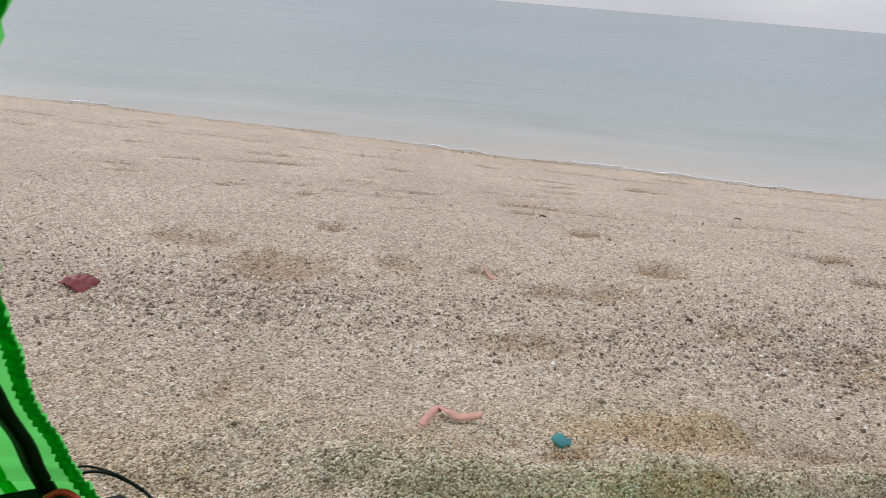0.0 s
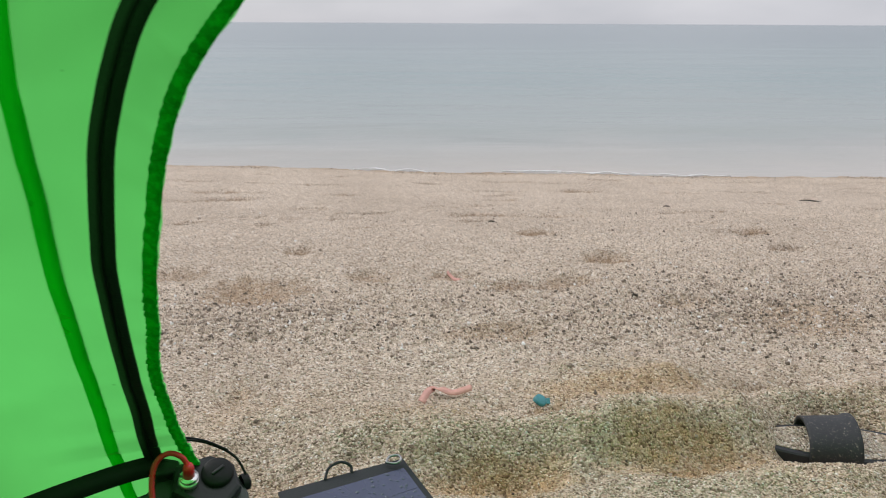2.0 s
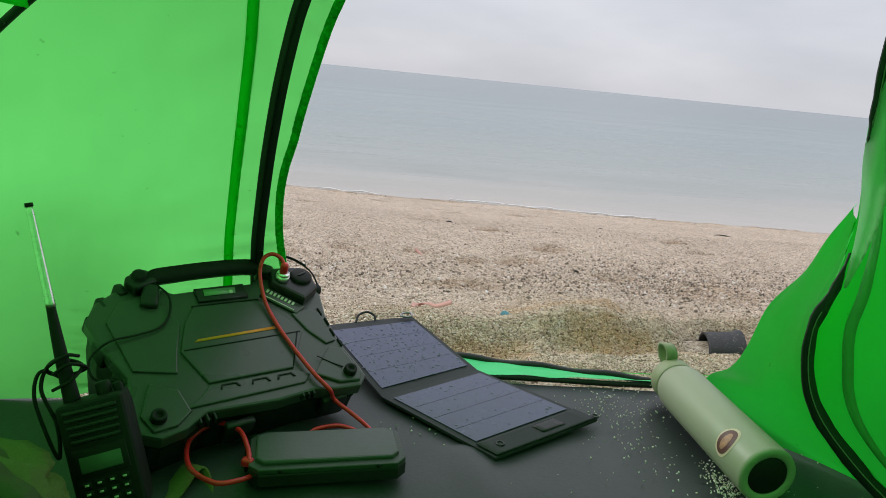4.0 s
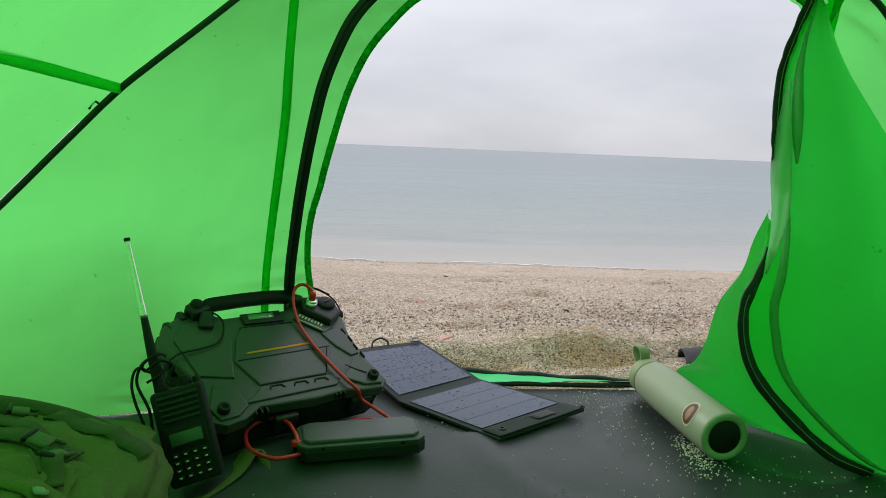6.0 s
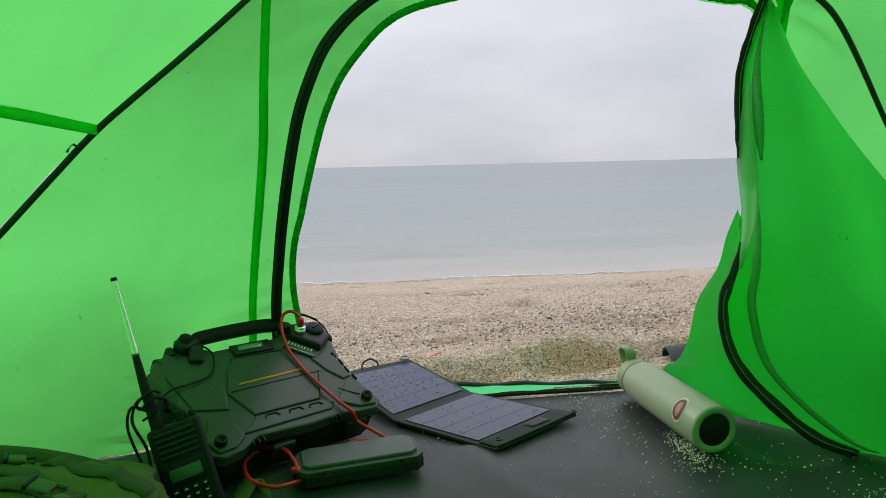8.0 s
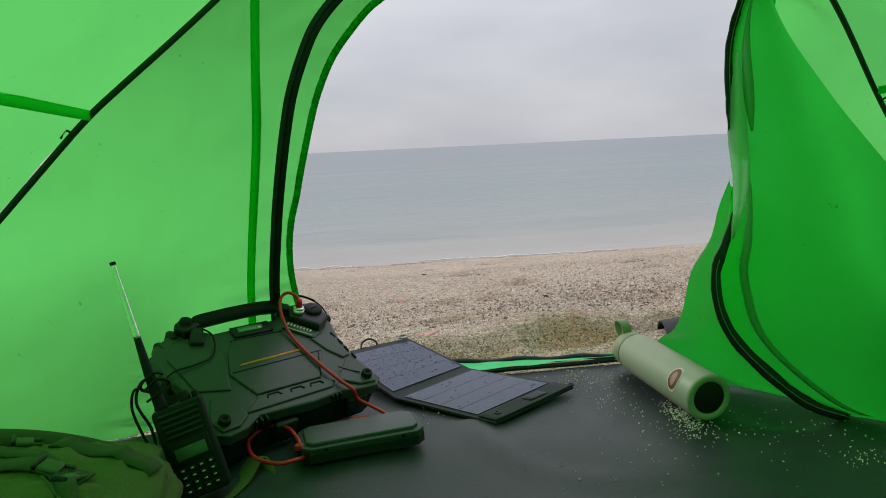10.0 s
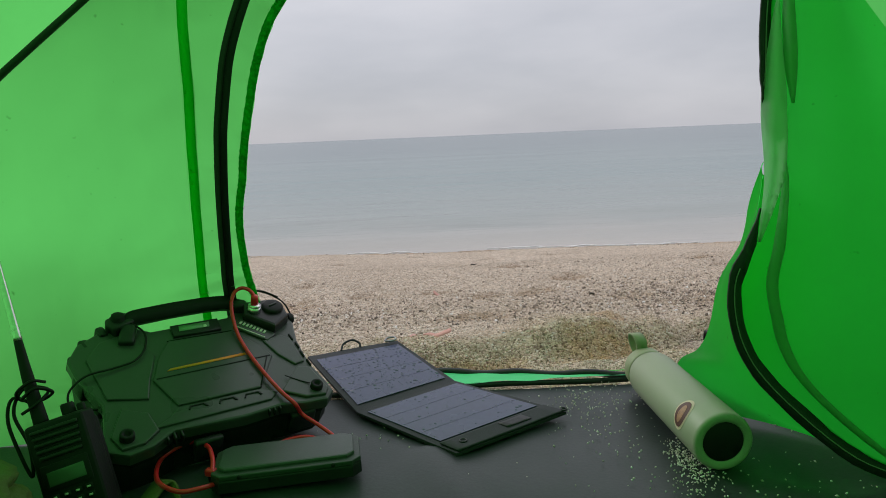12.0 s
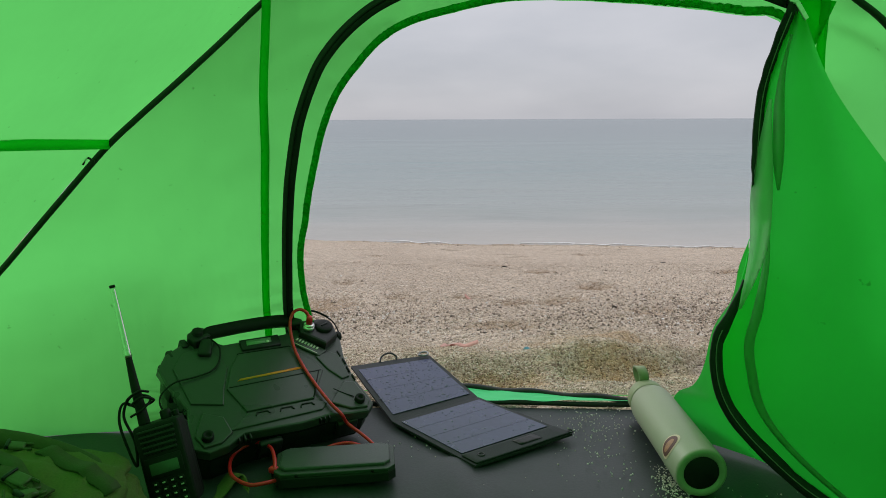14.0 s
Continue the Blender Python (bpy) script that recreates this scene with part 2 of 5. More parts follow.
M_PEBBLE = grain_material("mixed_pebbles", [(0.0, (0.10, 0.08, 0.06)), (0.2, (0.23, 0.18, 0.135)), (0.45, (0.44, 0.355, 0.275)), (0.7, (0.60, 0.495, 0.39)), (0.93, (0.68, 0.59, 0.50)), (1.0, (0.88, 0.86, 0.82))])
# damp grains, coloured paler and redder to offset the tent's green bounce
M_GRAIN_DAMP_WARM = grain_material("damp_sand_grains", [(0.0, (0.17, 0.115, 0.065)), (0.15, (0.43, 0.31, 0.185)), (0.5, (0.68, 0.51, 0.33)), (0.9, (0.82, 0.65, 0.46)), (1.0, (0.92, 0.83, 0.70))])
M_SPILT = grain_material("spilt_grains", [(0.0, (0.45, 0.40, 0.32)), (0.5, (0.62, 0.58, 0.50)), (1.0, (0.8, 0.78, 0.74))])
M_BLACK = plain("black_plastic", (0.014, 0.015, 0.015), 0.40, grain=700, bump=0.3, dist=0.0006, spec=0.38)
M_LID = plain("dark_moulded_plastic", (0.044, 0.050, 0.045), 0.33, grain=900, bump=0.35, dist=0.0005)
M_RUBBER = plain("matt_rubber", (0.008, 0.008, 0.008), 0.62, grain=300, spec=0.28)
M_RED = plain("red_cable", (0.74, 0.018, 0.025), 0.35, grain=200, bump=0.05)
M_ORANGE = plain("orange_paint", (0.95, 0.25, 0.02), 0.5, grain=200, bump=0.05)
M_PRINT = plain("pale_print", (0.62, 0.62, 0.52), 0.5, grain=200, bump=0.05)
M_LCD = plain("lcd_glass", (0.18, 0.30, 0.18), 0.15, grain=60, bump=0.02)
M_LCD_OFF = plain("dark_lcd_glass", (0.07, 0.11, 0.075), 0.2, grain=60, bump=0.02)
M_STEEL = plain("bright_steel", (0.85, 0.85, 0.82), 0.30, 1.0, grain=200, bump=0.03)
M_GUN = plain("dull_steel", (0.30, 0.30, 0.30), 0.35, 1.0, grain=200, bump=0.03)
M_CELL = plain("solar_cell", (0.060, 0.066, 0.130), 0.26, grain=90, big=14, vary=0.15, bump=0.08)
M_CELL_GAP = plain("cell_gap", (0.048, 0.053, 0.100), 0.3, grain=90)
M_CLOTH = plain("charcoal_cloth", (0.020, 0.022, 0.026), 0.75, grain=800, bump=0.5, dist=0.0008)
M_SAGE = plain("sage_powder_coat", (0.32, 0.335, 0.24), 0.48, grain=900, bump=0.2, dist=0.0004, vary=0.08)
M_SAGE_CAP = plain("sage_plastic", (0.30, 0.32, 0.19), 0.55, grain=300, bump=0.1, vary=0.1)
M_OLIVE = plain("olive_canvas", (0.105, 0.122, 0.026), 0.85, grain=420, bump=0.6, dist=0.001, vary=0.25)
M_OLIVE_D = plain("dark_olive_webbing", (0.055, 0.066, 0.018), 0.8, grain=600, bump=0.6, dist=0.001)
M_TAG2 = plain("olive_plastic", (0.085, 0.10, 0.04), 0.45, grain=300)
M_TAG = plain("grey_green_plastic", (0.22, 0.25, 0.18), 0.5)
M_MINT = fabric("mint_groundsheet_edge", (0.10, 0.74, 0.28), (0.2, 0.8, 0.4), 0.2)
M_FOAM = plain("sea_foam", (0.82, 0.83, 0.82), 0.6, grain=40, bump=0.6, dist=0.02, vary=0.1)
M_SANDAL = plain("black_foam_rubber", (0.020, 0.021, 0.024), 0.6, grain=500, bump=0.3)
M_CRIMSON = plain("faded_crimson_plastic", (0.20, 0.035, 0.042), 0.5, grain=50, vary=0.3, bump=0.3)
M_TEAL = plain("teal_plastic", (0.05, 0.25, 0.28), 0.5, grain=90, vary=0.35, bump=0.2)
M_RIBBON = plain("faded_orange_ribbon", (0.58, 0.31, 0.25), 0.7, grain=150, vary=0.25)
M_WEED = plain("dry_seaweed", (0.055, 0.045, 0.03), 0.85, grain=90, vary=0.35)
M_BROWN = plain("brown_print", (0.10, 0.03, 0.018), 0.5, grain=200, vary=0.3)
M_TAN = plain("tan_print", (0.42, 0.20, 0.11), 0.5, grain=260, vary=0.5)
M_CREAM = plain("cream_print", (0.62, 0.50, 0.36), 0.5, grain=200)


# ---------------------------------------------------------------- builders
def smooth_mesh(me, flat=False):
    me.polygons.foreach_set("use_smooth", [not flat] * len(me.polygons))


def part(name, bm, material, parent=None, label="", flat=False):
    me = bpy.data.meshes.new(name)
    bm.to_mesh(me)
    bm.free()
    smooth_mesh(me, flat)
    me.materials.append(material)
    ob = new(name, me)
    if parent is not None:
        ob.parent = parent
    if label:
        tagged(ob, label)
    return ob


def empty(name, m=None):
    ob = new(name)
    ob.empty_display_size = 0.05
    if m is not None:
        ob.matrix_world = m
    return ob


def poly(verts, faces):
    bm = bmesh.new()
    vs = [bm.verts.new(v) for v in verts]
    for f in faces:
        try:
            bm.faces.new([vs[i] for i in f])
        except ValueError:
            pass
    bm.normal_update()
    return bm


def crisp(bm):
    """Keeps real corners sharp in smooth shading."""
    bm.normal_update()
    for e in bm.edges:
        if len(e.link_faces) == 2 and e.calc_face_angle(0.0) > 0.3:
            e.smooth = False


def block(sx, sy, sz, at=(0, 0, 0), bevel=0.003, seg=2, turn=None, taper=1.0):
    """A box with rounded edges; taper narrows its top."""
    bm = bmesh.new()
    bmesh.ops.create_cube(bm, size=1)
    for v in bm.verts:
        k = taper if v.co.z > 0 else 1.0
        v.co = Vector((v.co.x * sx * k, v.co.y * sy * k, v.co.z * sz))
    if bevel:
        bmesh.ops.bevel(bm, geom=bm.edges[:], offset=bevel, segments=seg, profile=0.5, affect="EDGES")
    crisp(bm)
    m = Matrix.Translation(at) @ (turn if turn is not None else Matrix.Identity(4))
    bmesh.ops.transform(bm, matrix=m, verts=bm.verts)
    return bm


def join(*bms):
    base = bms[0]
    for b in bms[1:]:
        me = bpy.data.meshes.new("tmp")
        b.to_mesh(me)
        b.free()
        base.from_mesh(me)
        bpy.data.meshes.remove(me)
    return base


def lathe(profile, seg=40, m=None):
    """Turns (radius, height) pairs round z."""
    verts, faces = [], []
    n = len(profile)
    for i in range(seg):
        a = 2 * math.pi * i / seg
        verts += [(r * math.cos(a), r * math.sin(a), h) for r, h in profile]
    for i in range(seg):
        j = (i + 1) % seg
        faces += [(i * n + k, j * n + k, j * n + k + 1, i * n + k + 1) for k in range(n - 1)]
    bm = poly(verts, faces)
    bmesh.ops.remove_doubles(bm, verts=bm.verts, dist=1e-6)
    bmesh.ops.recalc_face_normals(bm, faces=bm.faces)
    if m is not None:
        bmesh.ops.transform(bm, matrix=m, verts=bm.verts)
    return bm


def spline(pts, n):
    """A smooth line of n points through pts."""
    P = [np.array(p, float) for p in pts]
    P = [2 * P[0] - P[1]] + P + [2 * P[-1] - P[-2]]
    res, k = [], len(P) - 3
    for i in range(n):
        s = i / (n - 1) * k
        j = min(int(s), k - 1)
        f = s - j
        a, b, c, d = P[j:j + 4]
        res.append(0.5 * ((2 * b) + (c - a) * f + (2 * a - 5 * b + 4 * c - d) * f * f + (3 * b - a - 3 * c + d) * f ** 3))
    return np.array(res)


def tube(pts, radius, seg=8, n=None, ends=True):
    """A round cord along pts."""
    c = spline(pts, n or len(pts) * 6)
    verts, faces = [], []
    ref = np.array((0.0, 0.0, 1.0))
    t0 = c[1] - c[0]
    if abs(t0 @ ref) > 0.9 * np.linalg.norm(t0):
        ref = np.array((1.0, 0.0, 0.0))
    for i in range(len(c)):
        t = c[min(i + 1, len(c) - 1)] - c[max(i - 1, 0)]
        t /= np.linalg.norm(t) + 1e-12
        a = np.cross(t, ref)
        a /= np.linalg.norm(a) + 1e-12
        b = np.cross(a, t)
        ref = b
        r = radius(i / (len(c) - 1)) if callable(radius) else radius
        verts += [tuple(c[i] + r * (math.cos(2 * math.pi * k / seg) * a + math.sin(2 * math.pi * k / seg) * b)) for k in range(seg)]
    for i in range(len(c) - 1):
        faces += [(i * seg + k, i * seg + (k + 1) % seg, (i + 1) * seg + (k + 1) % seg, (i + 1) * seg + k) for k in range(seg)]
    if ends:
        faces += [tuple(range(seg))[::-1], tuple((len(c) - 1) * seg + k for k in range(seg))]
    bm = poly(verts, faces)
    bmesh.ops.recalc_face_normals(bm, faces=bm.faces)
    return bm


def ribbon(line, side, width, thick, wave=0.0):
    """A flat band along line, side by side with the vectors side, with a thickness."""
    L, S = np.array(line, float), np.array(side, float)
    n = len(L)
    T = np.gradient(L, axis=0)
    nor = np.cross(T, S)
    nor /= np.linalg.norm(nor, axis=1)[:, None] + 1e-12
    w = np.full(n, width) if np.isscalar(width) else np.array(width)
    rip = np.array([wave * math.sin(i * 1.7) * (0.6 + 0.4 * math.sin(i * 0.37)) for i in range(n)])[:, None]
    a, b = L - S * w[:, None] / 2 + nor * rip, L + S * w[:, None] / 2 - nor * rip
    off = nor * thick / 2
    verts, faces = [], []
    for i in range(n):
        verts += [tuple(a[i] + off[i]), tuple(b[i] + off[i]), tuple(b[i] - off[i]), tuple(a[i] - off[i])]
    for i in range(n - 1):
        o = i * 4
        faces += [(o + k, o + (k + 1) % 4, o + 4 + (k + 1) % 4, o + 4 + k) for k in range(4)]
    faces += [(0, 1, 2, 3), (4 * n - 4, 4 * n - 3, 4 * n - 2, 4 * n - 1)]
    bm = poly(verts, faces)
    bmesh.ops.recalc_face_normals(bm, faces=bm.faces)
    return bm


def sheet(fn, nu, nv, thick=0.0):
    """A grid of fn(u, v), u and v from 0 to 1, given a thickness."""
    verts = [tuple(fn(i / nu, j / nv)) for i in range(nu + 1) for j in range(nv + 1)]
    faces = [(i * (nv + 1) + j, (i + 1) * (nv + 1) + j, (i + 1) * (nv + 1) + j + 1, i * (nv + 1) + j + 1) for i in range(nu) for j in range(nv)]
    bm = poly(verts, faces)
    if thick:
        bmesh.ops.solidify(bm, geom=bm.faces[:], thickness=thick)
    return bm


def prism(outline, z0, z1, bevel=0.0, seg=2, m=None):
    """A plate of the given outline from z0 to z1."""
    n = len(outline)
    verts = [(x, y, z0) for x, y in outline] + [(x, y, z1) for x, y in outline]
    faces = [tuple(range(n))[::-1], tuple(range(n, 2 * n))] + [(i, (i + 1) % n, n + (i + 1) % n, n + i) for i in range(n)]
    bm = poly(verts, faces)
    bmesh.ops.recalc_face_normals(bm, faces=bm.faces)
    if bevel:
        top = [e for e in bm.edges if all(abs(v.co.z - z1) < 1e-7 for v in e.verts)]
        bmesh.ops.bevel(bm, geom=top, offset=bevel, segments=seg, profile=0.5, affect="EDGES")
    crisp(bm)
    if m is not None:
        bmesh.ops.transform(bm, matrix=m, verts=bm.verts)
    return bm


def axes(origin, x, y, z):
    return Matrix(((x[0], y[0], z[0], origin[0]), (x[1], y[1], z[1], origin[1]), (x[2], y[2], z[2], origin[2]), (0, 0, 0, 1)))


def mesh_object(name, verts, faces, material, flat=False):
    me = bpy.data.meshes.new(name)
    me.from_pydata(verts, [], faces)
    me.update()
    smooth_mesh(me, flat)
    me.materials.append(material)
    return new(name, me)


# ---------------------------------------------------------------- beach and sea
SEA_LEVEL = -0.75
PROFILE = np.array([(-900, 3.0), (-60, 1.2), (-8, 0.1), (-2, -0.035), (0.25, -0.035), (0.40, -0.030), (0.55, -0.048), (0.72, -0.068), (0.80, -0.085), (0.95, -0.112), (1.2, -0.128),
                    (1.36, -0.150), (1.67, -0.155), (1.95, -0.167), (2.14, -0.19), (2.38, -0.25), (2.85, -0.335), (3.05, -0.385), (3.6, -0.465), (4.35, -0.575), (5.0, -0.68), (5.49, -0.75), (5.8, -0.81), (7.0, -1.10), (40, -5.0), (4000, -40)])
# dug-up or trodden sand: x, y, radius across, radius along, height, darkening (damp where dug up)
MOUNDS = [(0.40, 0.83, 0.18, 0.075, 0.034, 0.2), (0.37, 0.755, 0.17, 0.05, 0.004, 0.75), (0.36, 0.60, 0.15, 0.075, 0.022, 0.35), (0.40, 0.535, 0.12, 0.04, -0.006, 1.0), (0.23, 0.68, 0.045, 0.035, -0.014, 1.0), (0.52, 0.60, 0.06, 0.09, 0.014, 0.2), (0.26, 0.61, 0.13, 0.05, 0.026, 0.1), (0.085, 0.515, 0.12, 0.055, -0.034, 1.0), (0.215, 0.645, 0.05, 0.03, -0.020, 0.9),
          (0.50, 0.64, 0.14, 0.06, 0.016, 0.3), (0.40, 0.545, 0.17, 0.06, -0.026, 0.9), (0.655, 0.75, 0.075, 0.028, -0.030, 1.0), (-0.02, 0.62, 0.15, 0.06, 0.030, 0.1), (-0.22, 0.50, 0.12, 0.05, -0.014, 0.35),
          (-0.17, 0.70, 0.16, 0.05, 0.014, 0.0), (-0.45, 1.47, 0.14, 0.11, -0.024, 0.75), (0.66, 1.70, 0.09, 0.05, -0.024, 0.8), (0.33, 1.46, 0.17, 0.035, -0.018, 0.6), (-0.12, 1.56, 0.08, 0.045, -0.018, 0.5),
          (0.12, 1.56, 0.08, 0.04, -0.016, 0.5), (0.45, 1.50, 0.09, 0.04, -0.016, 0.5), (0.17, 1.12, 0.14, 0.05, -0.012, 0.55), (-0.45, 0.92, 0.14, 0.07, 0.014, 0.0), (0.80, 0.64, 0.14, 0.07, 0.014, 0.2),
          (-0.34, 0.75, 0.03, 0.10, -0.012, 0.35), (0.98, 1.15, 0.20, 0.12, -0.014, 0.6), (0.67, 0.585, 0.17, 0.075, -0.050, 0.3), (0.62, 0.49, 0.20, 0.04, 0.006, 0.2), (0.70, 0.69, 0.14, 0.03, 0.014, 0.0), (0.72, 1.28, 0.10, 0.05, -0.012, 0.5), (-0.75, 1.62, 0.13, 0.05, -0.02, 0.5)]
# hollows farther down the beach, each drawn darker than the sand around it
for mark_x, mark_y in ((-0.54, 3.2), (-1.02, 3.38), (0.2, 3.12), (1.38, 2.95), (0.28, 2.69), (0.46, 2.66), (-0.93, 2.47), (0.9, 2.94), (-2.0, 4.3), (-1.41, 2.53), (-0.67, 2.35), (-0.31, 2.59)):
    MOUNDS.append((mark_x, mark_y, 0.036 * mark_y, 0.045, -0.034, 1.0))
# more such hollows strewn at random, darkened alike
TREAD = random.Random(4)
for _ in range(110):
    mark = TREAD.uniform(1.6, 5.0)
    MOUNDS.append((TREAD.uniform(-4.2, 4.6), mark, TREAD.uniform(0.03, 0.05) * mark, TREAD.uniform(0.02, 0.05), TREAD.uniform(-0.05, -0.022), TREAD.uniform(0.8, 1.0)))


def shore_wobble(x):
    return -0.24 + 0.137 * np.clip(x, -6, 9) + 0.05 * np.sin(x * 0.9 + 0.6) + 0.03 * np.sin(x * 2.3 + 1.0)


def ground_height(X, Y):
    """Height of the beach at the places X, Y, and how far damp and hollows darken it."""
    near = np.clip((Y - 2.0) / 2.0, 0, 1) * np.clip((60 - Y) / 50, 0, 1)
    Z = np.interp(Y + near * shore_wobble(X), PROFILE[:, 0], PROFILE[:, 1])
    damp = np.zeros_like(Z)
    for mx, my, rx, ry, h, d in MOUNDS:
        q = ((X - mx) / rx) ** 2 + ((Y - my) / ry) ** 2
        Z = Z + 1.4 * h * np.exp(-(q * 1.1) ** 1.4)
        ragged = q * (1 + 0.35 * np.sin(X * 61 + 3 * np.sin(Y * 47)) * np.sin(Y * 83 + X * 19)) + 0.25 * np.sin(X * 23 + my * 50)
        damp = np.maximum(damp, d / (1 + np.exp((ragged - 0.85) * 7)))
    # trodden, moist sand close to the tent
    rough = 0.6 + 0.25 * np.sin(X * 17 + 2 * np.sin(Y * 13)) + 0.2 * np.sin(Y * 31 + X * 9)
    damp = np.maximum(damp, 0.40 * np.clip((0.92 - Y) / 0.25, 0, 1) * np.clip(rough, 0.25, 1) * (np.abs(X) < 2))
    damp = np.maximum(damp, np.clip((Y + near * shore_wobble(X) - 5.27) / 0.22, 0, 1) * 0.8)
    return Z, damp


def axis_steps(lo, hi, step, far, growth):
    mid = list(np.arange(lo, hi, step))
    a, d = [], step
    x = lo
    while x > -far:
        d *= growth
        x -= d
        a.append(x)
    b, d, x = [], step, hi
    while x < far:
        d *= growth
        b.append(x)
        x += d
    b.append(far)
    return np.array(a[::-1] + mid + b)


def build_ground():
    xs, ys = axis_steps(-4.4, 5.0, 0.032, 3000, 1.12), axis_steps(1.8, 5.9, 0.022, 3500, 1.06)
    xs = np.concatenate((xs[xs < -1.3], np.arange(-1.3, 1.8, 0.0105), xs[xs > 1.81]))
    ys = np.concatenate((ys[ys < 0.25], np.arange(0.3, 1.79, 0.0105), ys[ys >= 1.8]))
    ys = ys[ys > -850]
    X, Y = np.meshgrid(xs, ys, indexing="ij")
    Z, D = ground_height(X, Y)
    small = (np.abs(X) < 6) & (Y > 0.3) & (Y < 6.4)
    for i, j in np.argwhere(small):
        p = Vector((X[i, j], Y[i, j], 0))
        k = 1.15 - 0.5 * min(1.0, max(0.0, (Y[i, j] - 0.8) / 0.4))
        Z[i, j] += (0.012 * noise.noise(p * 4.0) + 0.009 * noise.noise(p * 10.0) + 0.012 * (0.25 - abs(noise.noise(p * 6.0 + Vector((3, 1, 0)))))) * k + 0.014 * k * max(0.0, 1.15 - Y[i, j]) * (0.3 - abs(noise.noise(p * 13.0 + Vector((7, 2, 0))))) + 0.005 * noise.noise(p * 24.0) + 0.0034 * noise.noise(p * 52.0)
    nx, ny = X.shape
    verts = np.stack((X, Y, Z), -1).reshape(-1, 3)
    idx = np.arange(nx * ny).reshape(nx, ny)
    faces = np.stack((idx[:-1, :-1], idx[1:, :-1], idx[1:, 1:], idx[:-1, 1:]), -1).reshape(-1, 4)
    ob = mesh_object("ground", verts.tolist(), faces.tolist(), M_SAND)
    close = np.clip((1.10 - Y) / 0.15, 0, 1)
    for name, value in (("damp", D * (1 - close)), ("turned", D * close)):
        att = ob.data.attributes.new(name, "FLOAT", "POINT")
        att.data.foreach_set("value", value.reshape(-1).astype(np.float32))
    tagged(ob, "pale coarse sand beach sloping down to the sea", "beach", kind="structure")
    return xs, ys, Z, D


GX, GY, GZ, GD = build_ground()


def ground_at(x, y):
    i = int(np.clip(np.searchsorted(GX, x) - 1, 0, len(GX) - 2))
    j = int(np.clip(np.searchsorted(GY, y) - 1, 0, len(GY) - 2))
    fx, fy = (x - GX[i]) / (GX[i + 1] - GX[i]), (y - GY[j]) / (GY[j + 1] - GY[j])
    return float((1 - fx) * (1 - fy) * GZ[i, j] + fx * (1 - fy) * GZ[i + 1, j] + (1 - fx) * fy * GZ[i, j + 1] + fx * fy * GZ[i + 1, j + 1])


def scatter(name, material, places, label, category):
    """Many small faceted stones in one mesh: places gives x, y, z, size."""
    base = np.array([(1, 0, 0), (-1, 0, 0), (0, 1, 0), (0, -1, 0), (0, 0, 1), (0, 0, -1)], float)
    tri = np.array([(0, 2, 4), (2, 1, 4), (1, 3, 4), (3, 0, 4), (2, 0, 5), (1, 2, 5), (3, 1, 5), (0, 3, 5)])
    P = np.array(places, float)
    rng = np.random.default_rng(7)
    n = len(P)
    A = rng.normal(size=(n, 3, 3))
    Q, _ = np.linalg.qr(A)
    S = P[:, 3][:, None] * np.stack((rng.uniform(0.8, 1.5, n), rng.uniform(0.7, 1.2, n), rng.uniform(0.4, 0.8, n)), 1)
    V = np.einsum("vk,nk,nkj->nvj", base, S, Q) + P[:, None, :3]
    F = tri[None] + (np.arange(n) * 6)[:, None, None]
    ob = mesh_object(name, V.reshape(-1, 3).tolist(), F.reshape(-1, 3).tolist(), material)
    return tagged(ob, label, category, kind="stuff")


